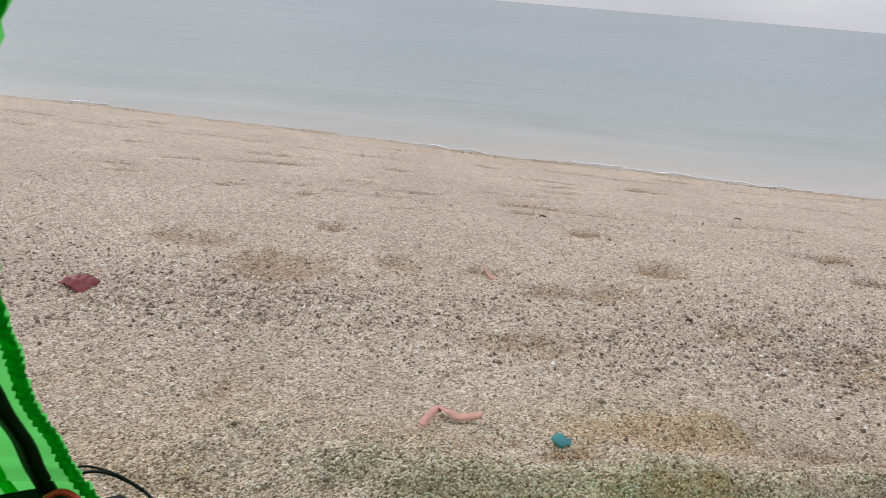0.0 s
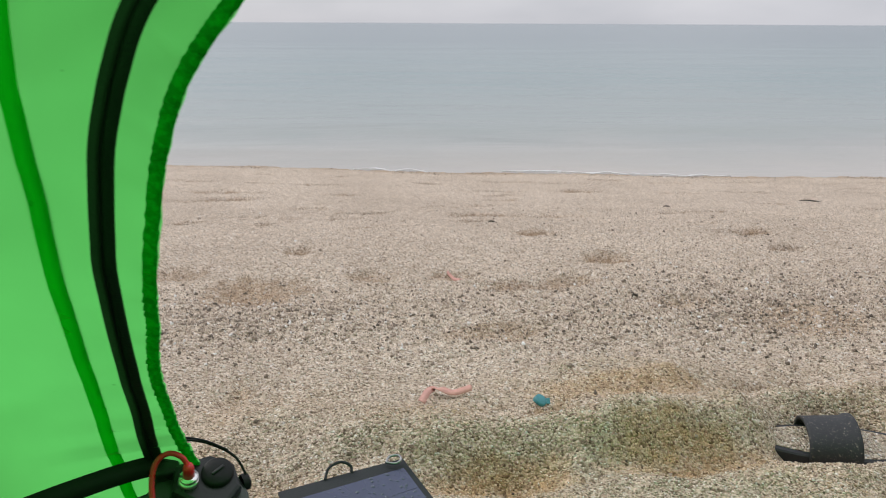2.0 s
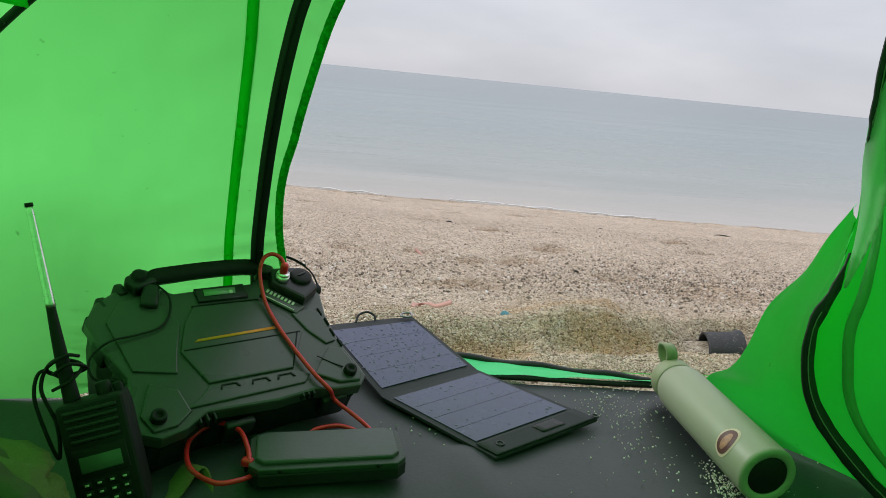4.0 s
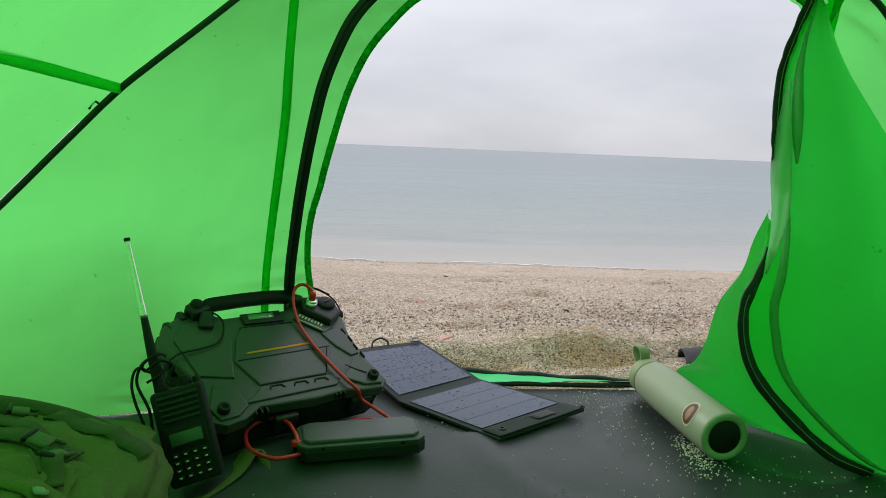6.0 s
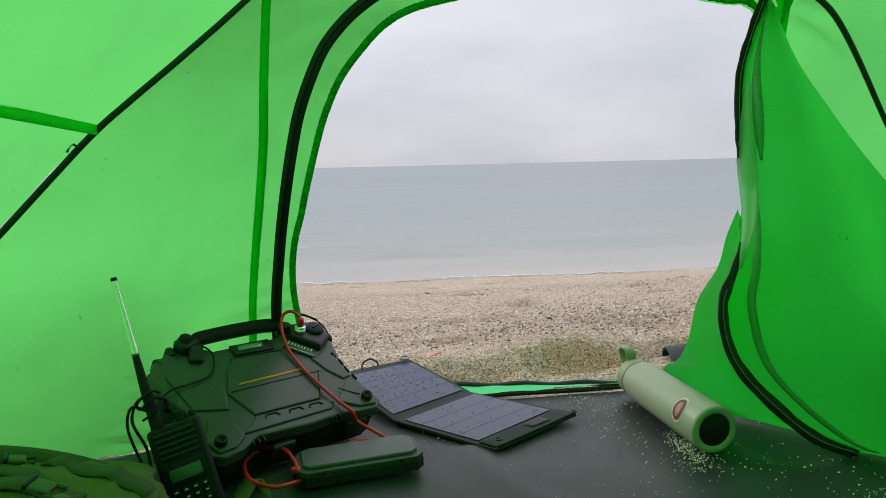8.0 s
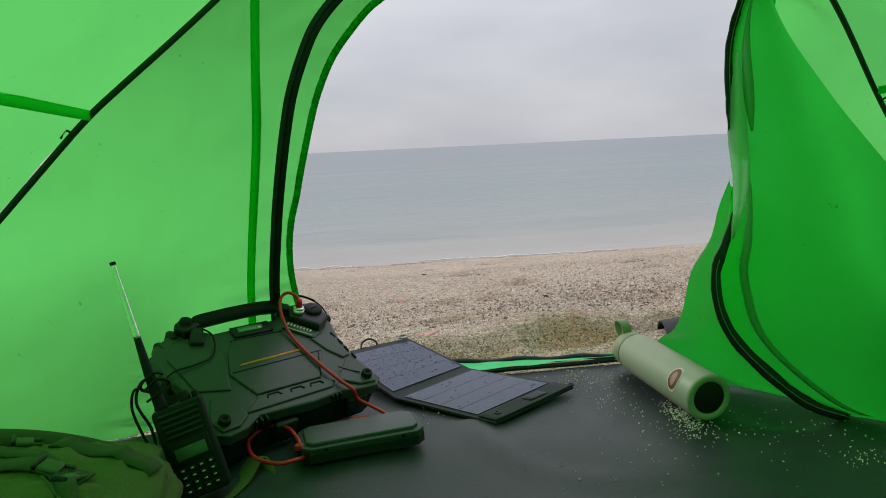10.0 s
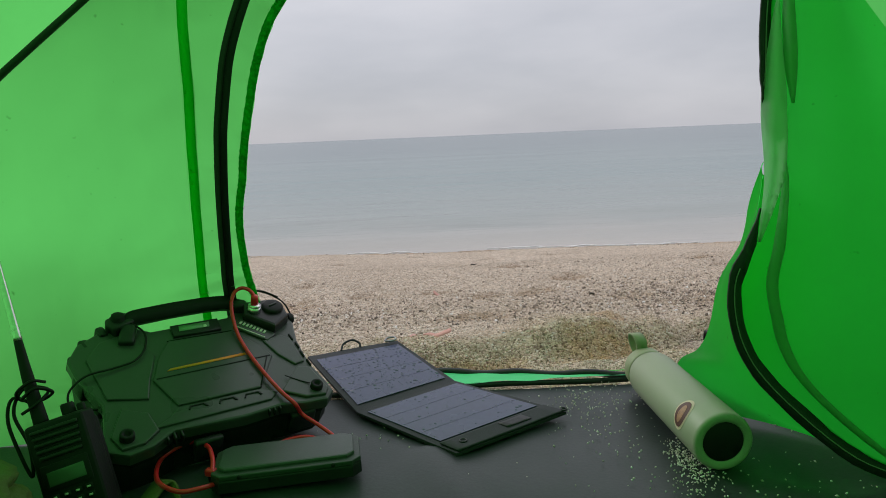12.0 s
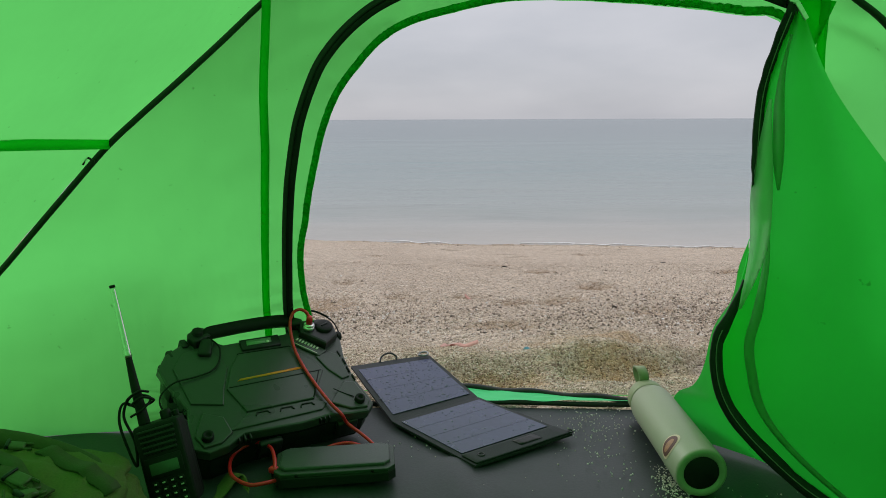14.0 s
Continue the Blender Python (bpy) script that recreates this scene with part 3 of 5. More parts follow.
def build_gravel():
    rng = np.random.default_rng(3)
    # loose grains, the damp ones in the dug-up sand
    y = 0.34 + 2.6 * rng.random(105000) ** 1.9
    x = rng.uniform(-0.75 * (y + 0.75), 0.85 * (y + 0.75)) + 0.08
    size = rng.uniform(0.0010, 0.0021, len(x)) + 0.0006 * (rng.random(len(x)) < 0.15)
    gi, gj = np.clip(np.searchsorted(GX, x), 0, len(GX) - 1), np.clip(np.searchsorted(GY, y), 0, len(GY) - 1)
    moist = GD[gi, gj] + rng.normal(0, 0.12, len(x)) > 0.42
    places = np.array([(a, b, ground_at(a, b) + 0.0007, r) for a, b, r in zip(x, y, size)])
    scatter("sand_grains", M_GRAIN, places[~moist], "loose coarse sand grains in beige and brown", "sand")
    scatter("damp_sand_grains", M_GRAIN_DAMP_WARM, places[moist], "damp ochre sand grains turned up near the tent", "sand")
    stones = []
    for _ in range(16000):
        y = rng.normal(1.24, 0.17) if rng.random() < 0.88 else rng.uniform(0.5, 3.0)
        if not 0.5 < y < 3.2:
            continue
        x = rng.uniform(-0.75 * (y + 0.75), 0.9 * (y + 0.75)) + 0.2
        if rng.random() < 0.32:
            x = rng.normal(0.85, 0.30)
        elif rng.random() < 0.2:
            x, y = rng.normal(-0.50, 0.25), rng.normal(1.22, 0.12)
        stones.append((x, y, ground_at(x, y) + 0.001, 0.0018 + 0.0052 * rng.random() ** 2.6))
    for _ in range(90):
        y = rng.uniform(0.8, 1.6)
        x = rng.uniform(-1.2, 1.6)
        stones.append((x, y, ground_at(x, y) + 0.002, rng.uniform(0.004, 0.0068)))
    for _ in range(1500):
        x = rng.uniform(-4.5, 5.5)
        if math.sin(x * 3.1) + math.sin(x * 7.7 + 1) + rng.normal(0, 0.5) < 0.4:
            continue
        y = 5.38 - float(shore_wobble(x)) + rng.normal(0, 0.09)
        stones.append((x, y, ground_at(x, y) + 0.003, rng.uniform(0.003, 0.008)))
    scatter("pebbles", M_PEBBLE, stones, "small grey, brown and white pebbles strewn over the sand", "pebbles")


build_gravel()


def build_sea():
    ys = axis_steps(4.2, 10.0, 0.06, 4500, 1.12)
    ys = ys[ys >= 4.2]
    xs = axis_steps(-7.0, 9.0, 0.12, 4500, 1.25)
    verts, faces = [], []
    for x in xs:
        for y in ys:
            k = math.exp(-((y - 7.4) / 1.6) ** 2) * (abs(x) < 60)
            swell = 0.03 * k * math.sin(y * 3.1 + 0.5 * math.sin(x * 0.5)) + 0.008 * k * noise.noise(Vector((x * 1.2, y * 3, 0)))
            verts.append((x, y, SEA_LEVEL + swell))
    ny = len(ys)
    for i in range(len(xs) - 1):
        faces += [(i * ny + j, (i + 1) * ny + j, (i + 1) * ny + j + 1, i * ny + j + 1) for j in range(ny - 1)]
    tagged(mesh_object("sea", verts, faces, M_SEA), "calm grey-green sea under an overcast sky", "sea", kind="structure")


build_sea()


# ---------------------------------------------------------------- tent
XC, YC = 0.12, -0.40                # middle of the tent
# the two front poles from the ground to the crossing overhead
POLE_LEFT = [(-0.92, 0.26, 0.0), (-0.80, 0.20, 0.16), (-0.622, 0.135, 0.322), (-0.545, 0.135, 0.403), (-0.487, 0.138, 0.464), (-0.443, 0.147, 0.505), (-0.389, 0.158, 0.553),
             (-0.331, 0.170, 0.606), (-0.272, 0.178, 0.660), (-0.173, 0.160, 0.735), (-0.04, -0.05, 0.83), (XC, YC, 0.86)]
POLE_RIGHT = [(1.16, 0.32, 0.0), (1.06, 0.28, 0.16), (0.92, 0.225, 0.31), (0.738, 0.150, 0.457), (0.606, 0.088, 0.560), (0.529, 0.055, 0.614), (0.480, 0.048, 0.644), (0.438, 0.045, 0.672),
              (0.396, 0.040, 0.700), (0.30, -0.06, 0.765), (XC, YC, 0.86)]
LEFT_LINE, RIGHT_LINE = spline(POLE_LEFT, 90), spline(POLE_RIGHT, 90)


def front_y(x, z):
    """How far ahead the front wall stands; the slack door draws its right part inwards."""
    f = min(1.0, max(0.0, (x + 0.08) / 0.46))
    f = f * f * (3 - 2 * f)
    g = min(1.0, max(0.0, (z - 0.22) / 0.20))
    g = g * g * (3 - 2 * g) * min(1.0, max(0.0, (0.63 - z) / 0.10))
    return (1 - f) * (0.357 - 0.418 * z + 0.179 * z * z - 0.024 * g) + f * (0.315 - 0.08 * z - 0.56 * z * z)


OPENING = [(-0.222, 0.0015), (-0.236, 0.12), (-0.243, 0.178), (-0.247, 0.220), (-0.246, 0.262), (-0.240, 0.302), (-0.229, 0.341), (-0.220, 0.379), (-0.199, 0.455), (-0.185, 0.494), (-0.166, 0.532),
           (-0.139, 0.567), (-0.107, 0.600), (-0.070, 0.622), (-0.025, 0.635), (0.051, 0.648), (0.122, 0.647), (0.216, 0.637), (0.281, 0.629), (0.341, 0.620), (0.392, 0.613), (0.47, 0.55),
           (0.53, 0.45), (0.57, 0.30), (0.58, 0.12), (0.57, 0.0015)]
ZIPLINE = [(-0.284, 0.012), (-0.283, 0.10), (-0.281, 0.179), (-0.277, 0.226), (-0.271, 0.271), (-0.265, 0.314), (-0.258, 0.356), (-0.250, 0.399), (-0.241, 0.442), (-0.230, 0.486), (-0.213, 0.531), (-0.191, 0.575),
           (-0.160, 0.612), (-0.122, 0.642), (-0.078, 0.664), (-0.033, 0.680), (0.006, 0.690), (0.078, 0.697), (0.177, 0.687), (0.239, 0.675), (0.303, 0.658), (0.357, 0.643), (0.395, 0.633)]


def crease(x, z):
    return 0.006 * noise.noise(Vector((x * 5, z * 3, 1.3))) + 0.0030 * noise.noise(Vector((x * 6 + z * 9, z * 26 - x * 16, 4.0)))


def on_front(x, z, inward=0.0):
    return np.array((x, front_y(x, z) + crease(x, z) - inward, z))


def outer_edge(cx, cz, dx, dz):
    """Where the way (dx, dz) from (cx, cz) leaves the front wall's outline."""
    pts = [(x, z) for x, _, z in LEFT_LINE] + [(x, z) for x, _, z in RIGHT_LINE[::-1]]
    best = None
    for (x0, z0), (x1, z1) in zip(pts, pts[1:] + pts[:1]):
        ex, ez = x1 - x0, z1 - z0
        det = dx * (-ez) + ex * dz
        if abs(det) < 1e-12:
            continue
        s = ((x0 - cx) * (-ez) + ex * (z0 - cz)) / det
        t = (dx * (z0 - cz) - dz * (x0 - cx)) / det
        if s > 0 and -1e-9 <= t <= 1 + 1e-9 and (best is None or s > best):
            best = s
    return cx + best * dx, cz + best * dz


def build_tent():
    tent = empty("tent", pose(XC, YC, 0))
    inv = tent.matrix_world.inverted()

    def add(name, bm, mat, parent=tent, label=""):
        bmesh.ops.transform(bm, matrix=inv, verts=bm.verts)
        return part(name, bm, mat, parent, label)

    tagged(tent, "bright green dome tent with its door unzipped, pitched on the sand", "tent")
    # front wall, a ring of cloth round the door opening
    loop = spline([(x, 0, z) for x, z in OPENING], 150)[:, (0, 2)]
    foot = np.stack((np.linspace(0.49, -0.225, 40)[1:-1], np.full(38, 0.0015)), 1)
    loop = np.concatenate((loop, foot))
    cx, cz, rings = 0.12, 0.28, 26
    verts, faces = [], []
    n = len(loop)
    for q, (x, z) in enumerate(loop):
        ox, oz = outer_edge(cx, cz, x - cx, z - cz)
        for k in range(rings + 1):
            f = (k / rings) ** 1.15
            px, pz = x + f * (ox - x), max(0.0, z + f * (oz - z))
            xl, yl = np.interp(pz, LEFT_LINE[:, 2], LEFT_LINE[:, 0]), np.interp(pz, LEFT_LINE[:, 2], LEFT_LINE[:, 1])
            xr, yr = np.interp(pz, RIGHT_LINE[:, 2], RIGHT_LINE[:, 0]), np.interp(pz, RIGHT_LINE[:, 2], RIGHT_LINE[:, 1])
            across = min(1.0, max(0.0, (px - xl) / max(xr - xl, 1e-3)))
            edge = abs(2 * across - 1) ** 6
            y = (1 - edge) * (front_y(px, pz) + crease(px, pz)) + edge * (yl if across < 0.5 else yr)
            y += (0.008 * noise.noise(Vector((q * 0.9, f * 3, 6))) + 0.002 * noise.noise(Vector((q * 2.3, f * 5, 2)))) * max(0.0, 1 - f * 4.0) * (pz > 0.02)
            high = min(1.0, max(0.0, (pz - 0.69) / 0.05))
            y = (1 - high) * y + high * (yl + (yr - yl) * across)
            # creases that fan out from the corner where the door hangs
            fan = math.atan2(pz - 0.63, px - 0.39)
            reach = math.hypot(px - 0.39, pz - 0.63)
            y += 0.006 * math.sin(fan * 19 + 2.5 * noise.noise(Vector((fan * 3, reach * 5, 1)))) * math.exp(-((reach - 0.13) / 0.09) ** 2) * min(1.0, max(0.0, (px - 0.41) / 0.05))
            y -= 0.135 * max(0.0, 1 - pz / 0.26) ** 1.6 * min(1.0, max(0.0, (-0.37 - px) / 0.10))
            verts.append((px, y, pz))
    for i in range(n):
        j = (i + 1) % n
        faces += [(i * (rings + 1) + k, j * (rings + 1) + k, j * (rings + 1) + k + 1, i * (rings + 1) + k + 1) for k in range(rings)]
    add("front_wall", poly(verts, faces), M_WALL)

    # side and back walls
    def side(sign):
        def fn(u, v):
            x, y, z = (LEFT_LINE if sign < 0 else RIGHT_LINE)[int(round(u * 89))]
            yy = y + v * (2 * (YC - y))
            belly = 0.05 * math.sin(math.pi * v) * math.sin(math.pi * min(1, z / 0.86 + 0.1))
            return (x + sign * belly + crease(yy, z), yy, z)
        return sheet(fn, 89, 30)
    add("left_wall", side(-1), M_WALL)
    add("right_wall", side(1), M_WALL)

    def back(u, v):
        p, q = LEFT_LINE[int(round(u * 89))], RIGHT_LINE[int(round(u * 89))]
        x, y, z = p * (1 - v) + q * v
        return (x, 2 * YC - y - 0.02 * math.sin(math.pi * v) + crease(v * 2, z), z)
    add("back_wall", sheet(back, 89, 24), M_WALL)
    # poles in their black sleeves
    for sx, pole in ((-1, LEFT_LINE), (1, RIGHT_LINE)):
        for sy in (1, -1):
            line = [(x - sx * 0.004, (y - 0.006) if sy > 0 else 2 * YC - y + 0.006, max(z - 0.004, 0.004)) for x, y, z in pole[::3]]
            add("pole_sleeve", tube(line, 0.0042, 8, 120), M_SLEEVE, tent, "black sleeve over a tent pole")
    # little ties round the front poles
    for sx, pole in ((-1, LEFT_LINE), (1, RIGHT_LINE)):
        x, y, z = min(pole, key=lambda q: abs(q[2] - 0.441))
        add("pole_tie", tube([(x + sx * -0.012, y - 0.012, z), (x + sx * -0.002, y - 0.013, z + 0.006), (x + sx * 0.004, y - 0.012, z - 0.004)], 0.0016, 6), M_ZIP)
    # vertical seams beside the door
    for k in (0, 1):
        pts = ([(-0.262, 0.658), (-0.268, 0.602), (-0.275, 0.516), (-0.281, 0.443), (-0.290, 0.377), (-0.300, 0.314), (-0.310, 0.248), (-0.318, 0.179), (-0.330, 0.0)],
               [(0.421, 0.664), (0.449, 0.61), (0.471, 0.565), (0.53, 0.46), (0.60, 0.30), (0.64, 0.0)])[k]
        ln = [on_front(x, z, 0.003) for x, z in spline([(x, 0, z) for x, z in pts], 40)[:, (0, 2)]]
        add("seam", ribbon(ln, [(1, 0, 0)] * 40, 0.012, 0.0015), M_SEAM, tent, "dark green taped seam")
    # level seam on the side walls
    for sx in (-1, 1):
        ln = []
        for i in range(40):
            v = i / 39
            w_, y = 0.602 + 0.045 * math.sin(math.pi * v), 0.13 + v * (2 * (YC - 0.13))
            ln.append((XC + sx * (w_ - 0.004), y, 0.464 + 0.012 * math.sin(math.pi * v)))
        add("seam", ribbon(ln, [(0, 0, 1)] * 40, 0.013, 0.0015), M_SEAM, tent, "dark green taped seam")
    # gathered hem of the opening
    n = 460
    edge = spline([(x, 0, z) for x, z in OPENING], n)[:, (0, 2)]
    tan = np.gradient(edge, axis=0)
    tan /= np.linalg.norm(tan, axis=1)[:, None]
    out = np.stack((-tan[:, 1], tan[:, 0]), 1)
    ln = [on_front(*(e + o * 0.005), 0.003) for e, o in zip(edge, out)]
    add("door_hem", ribbon(ln, [(o[0], 0.0, o[1]) for o in out], [0.0098 + 0.0012 * noise.noise(Vector((i * 0.7, 0, 7))) + 0.0016 * noise.noise(Vector((i * 2.3, 2, 7))) for i in range(n)], 0.002, 0.0020), M_HEM, tent, "gathered dark green elastic hem")
    # zip round the opening: two tapes and a row of teeth
    zl = spline([(x, 0, z) for x, z in ZIPLINE], 160)[:, (0, 2)]
    tan = np.gradient(zl, axis=0)
    tan /= np.linalg.norm(tan, axis=1)[:, None]
    out = np.stack((-tan[:, 1], tan[:, 0]), 1)
    zip_part = add("door_zip", ribbon([on_front(*e, 0.004) for e in zl], [(o[0], 0.0, o[1]) for o in out], 0.0165, 0.002), M_ZIP, tent, "black zip tape")
    add("zip_teeth", ribbon([on_front(*(e + o * 0.001), 0.0062) for e, o in zip(zl, out)], [(o[0], 0.0, o[1]) for o in out], 0.0028, 0.0018), M_RUBBER, tent, "fine coil zip teeth")
    # reinforcing patch and slider at the corner
    patch = [(0.392, 0.641), (0.450, 0.634), (0.452, 0.585), (0.436, 0.598), (0.402, 0.612)]
    add("corner_patch", poly([tuple(on_front(x, z, 0.003)) for x, z in patch] + [tuple(on_front(x, z, 0.001)) for x, z in patch],
        [(0, 1, 2, 3, 4), (9, 8, 7, 6, 5)] + [(i, (i + 1) % 5, 5 + (i + 1) % 5, 5 + i) for i in range(5)]), M_SEAM, tent, "dark green reinforcing patch")
    c = on_front(0.394, 0.634, 0.010)
    slider = add("zip_slider", block(0.012, 0.006, 0.009, c, 0.002), M_STEEL, tent, "small steel zip slider")
    tab = block(0.006, 0.002, 0.024, c + np.array((0.009, -0.004, -0.012)), 0.0008, 2, pose(0, 0, 0, 0, -35, 0))
    add("zip_pull", tab, M_STEEL, tent, "steel zip pull tab")

    # unzipped door cloth, swept aside and hanging inwards
    zip_down = [(0.397, 0.034, 0.632), (0.388, 0.055, 0.570), (0.383, 0.064, 0.520), (0.378, 0.055, 0.450), (0.374, 0.046, 0.397), (0.364, 0.022, 0.330), (0.338, 0.000, 0.265), (0.317, -0.006, 0.216),
                (0.325, -0.012, 0.155), (0.360, -0.020, 0.101), (0.436, -0.040, 0.031), (0.495, -0.060, 0.006)]
    right = [(0.412, 0.032, 0.615), (0.434, 0.024, 0.560), (0.466, 0.015, 0.505), (0.514, 0.008, 0.445), (0.580, -0.004, 0.372), (0.648, -0.022, 0.290), (0.703, -0.055, 0.210), (0.735, -0.10, 0.140),
             (0.750, -0.17, 0.070), (0.745, -0.25, 0.030), (0.735, -0.33, 0.006)]
    ZD, RT = spline(zip_down, 61), spline(right, 61)

    def main_panel(u, v):
        i = int(round(u * 60))
        p = ZD[i] * (1 - v) + RT[i] * v
        fold = 0.030 * math.sin(math.pi * v) * math.sin(math.pi * min(1, u * 1.15)) + 0.007 * math.sin(v * 13 + u * 4) * u * math.sin(math.pi * v)
        return (p[0], p[1] - fold + 0.004 * noise.noise(Vector((v * 3, u * 6, 9))), p[2])
    add("door_flap", sheet(main_panel, 60, 40), M_FLAP, tent, "unzipped green door cloth hanging in folds")

    lobe_back = [(0.370, 0.032, 0.345), (0.380, 0.070, 0.295), (0.392, 0.110, 0.245), (0.388, 0.150, 0.187), (0.390, 0.175, 0.115), (0.382, 0.190, 0.075), (0.361, 0.203, 0.056), (0.352, 0.198, 0.025), (0.360, 0.150, 0.004)]
    LB, LF = spline(lobe_back, 49), spline(zip_down[5:], 49)

    def lobe(u, v):
        i = int(round(u * 48))
        p = LB[i] * (1 - v) + LF[i] * v
        dip = 0.03 * math.sin(math.pi * v) * u
        return (p[0] + dip + 0.006 * noise.noise(Vector((v * 4, u * 5, 2))), p[1] + 0.004 * math.sin(9 * v), max(p[2] - 0.01 * math.sin(math.pi * v) * (1 - u), 0.004))
    add("door_fold", sheet(lobe, 48, 24), M_FLAP, tent, "lower fold of the green door cloth")
    side_v = np.gradient(ZD, axis=0)
    side_v /= np.linalg.norm(side_v, axis=1)[:, None]
    sides = [np.cross(t, (0.25, -0.95, 0.1)) for t in side_v]
    sides = [s / np.linalg.norm(s) for s in sides]
    zd_in = ZD + np.array((-0.001, -0.006, 0.0))
    narrow = lambda n, a, b: [0.0165 * (min(1.0, i / a) if a else 1.0) * (min(1.0, (n - 1 - i) / b) if b else 1.0) + 0.0015 for i in range(n)]
    add("flap_zip", ribbon(zd_in[:25], sides[:25], narrow(25, 0, 9), 0.002, 0.0012), M_ZIP, tent, "black zip along the loose door edge")
    add("flap_zip", ribbon(zd_in[30:], sides[30:], narrow(31, 5, 0), 0.002, 0.0012), M_ZIP, tent, "black zip along the loose door edge")

    add("zip_stitch", ribbon(zd_in[1:20] + np.array((-0.001, -0.0022, 0)), sides[1:20], 0.0012, 0.0006), M_TAG, tent, "pale stitching on the zip")
    add("zip_stitch", ribbon(zd_in[36:] + np.array((-0.001, -0.0022, 0)), sides[36:], 0.0012, 0.0006), M_TAG, tent, "pale stitching on the zip")

    def on_panel(i, dist, lift):
        v = min(0.9, dist / np.linalg.norm(RT[i] - ZD[i]))
        p = np.array(main_panel(i / 60, v))
        return p + np.array((-0.25, -0.95, 0.1)) * lift

    def strip(i0, i1, dist, width, lift):
        ln = [on_panel(i, dist(i), lift) for i in range(i0, i1)]
        sd = [on_panel(i, dist(i) + 0.004, lift) - on_panel(i, dist(i), lift) for i in range(i0, i1)]
        return ribbon(ln, [q / np.linalg.norm(q) for q in sd], width, 0.0008)
    add("flap_tape", strip(25, 59, lambda i: 0.014 + 0.028 * min(1.0, (i - 25) / 16), [0.004 + 0.008 * min(1.0, k / 8) for k in range(34)], 0.005), M_TAPE, tent, "grey-green seam tape on the door cloth")
    add("flap_tape", strip(3, 22, lambda i: 0.008 + 0.016 * (i - 3) / 19, [0.003 + 0.011 * math.sin(math.pi * (k / 18) ** 1.6) for k in range(19)], 0.006), M_TAPE, tent, "grey-green seam tape on the door cloth")
    add("flap_lining", strip(11, 34, lambda i: 0.007, [0.003 + 0.023 * math.sin(math.pi * k / 22) for k in range(23)], 0.0085), M_VEIL, tent, "pale see-through lining strip")

    # groundsheet with its raised edge at the door
    def floor_fn(u, v):
        x = -0.90 + u * 2.04
        y = -1.11 + v * (1.385 + 0.07 * min(1.0, max(0.0, (-0.22 - x) / 0.04)) - 0.145 * min(1.0, max(0.0, (-0.37 - x) / 0.10)))
        dx = abs(x - XC)
        z = 0.0 + 0.004 * noise.noise(Vector((x * 4, y * 4, 0))) + 0.0025 * noise.noise(Vector((x * 11 + y * 7, y * 5, 3)))
        z += 0.006 * max(0.0, 0.12 - abs(noise.noise(Vector((x * 3 - y * 2, y * 4 + x * 2.5, 8))))) / 0.12 * (y < 0.1) - 0.001
        z = min(z, 0.0055)
        z += 0.018 * math.exp(-((x + 0.20) / 0.17) ** 2 - ((y - 0.03) / 0.10) ** 2)
        return (x, y - 0.05 * (min(max(x, -0.3), 0.6) - 0.05) * v, z)
    add("groundsheet", sheet(floor_fn, 120, 84), M_FLOOR, tent, "dark grey waterproof tent floor")
    xs = np.linspace(-0.23, 0.50, 40)
    sill = [(x, 0.284 - 0.05 * (x - 0.05), 0.005 + 0.002 * math.sin(x * 17)) for x in xs]
    add("door_sill", tube(sill, 0.0045, 8, 80), M_ZIP, tent, "black bound edge of the door sill")
    mint = lambda u, v: (-0.10 + u * 0.42, 0.288 - 0.02 * u + v * (0.080 * (1 - u) + 0.012), 0.012 - 0.006 * v + 0.003 * noise.noise(Vector((u * 9, v * 3, 5))))
    add("sill_apron", sheet(mint, 40, 8), M_MINT, tent, "mint green strip of groundsheet outside the door")
    rim = [(-0.10 + i / 30 * 0.42, 0.303 - 0.02 * i / 30 + 0.080 * (1 - i / 30), 0.006 + 0.002 * math.sin(i * 0.8)) for i in range(31)]
    add("apron_edge", tube(rim, 0.0055, 6, 60), M_ZIP, tent, "black bound edge")
    return tent


build_tent()


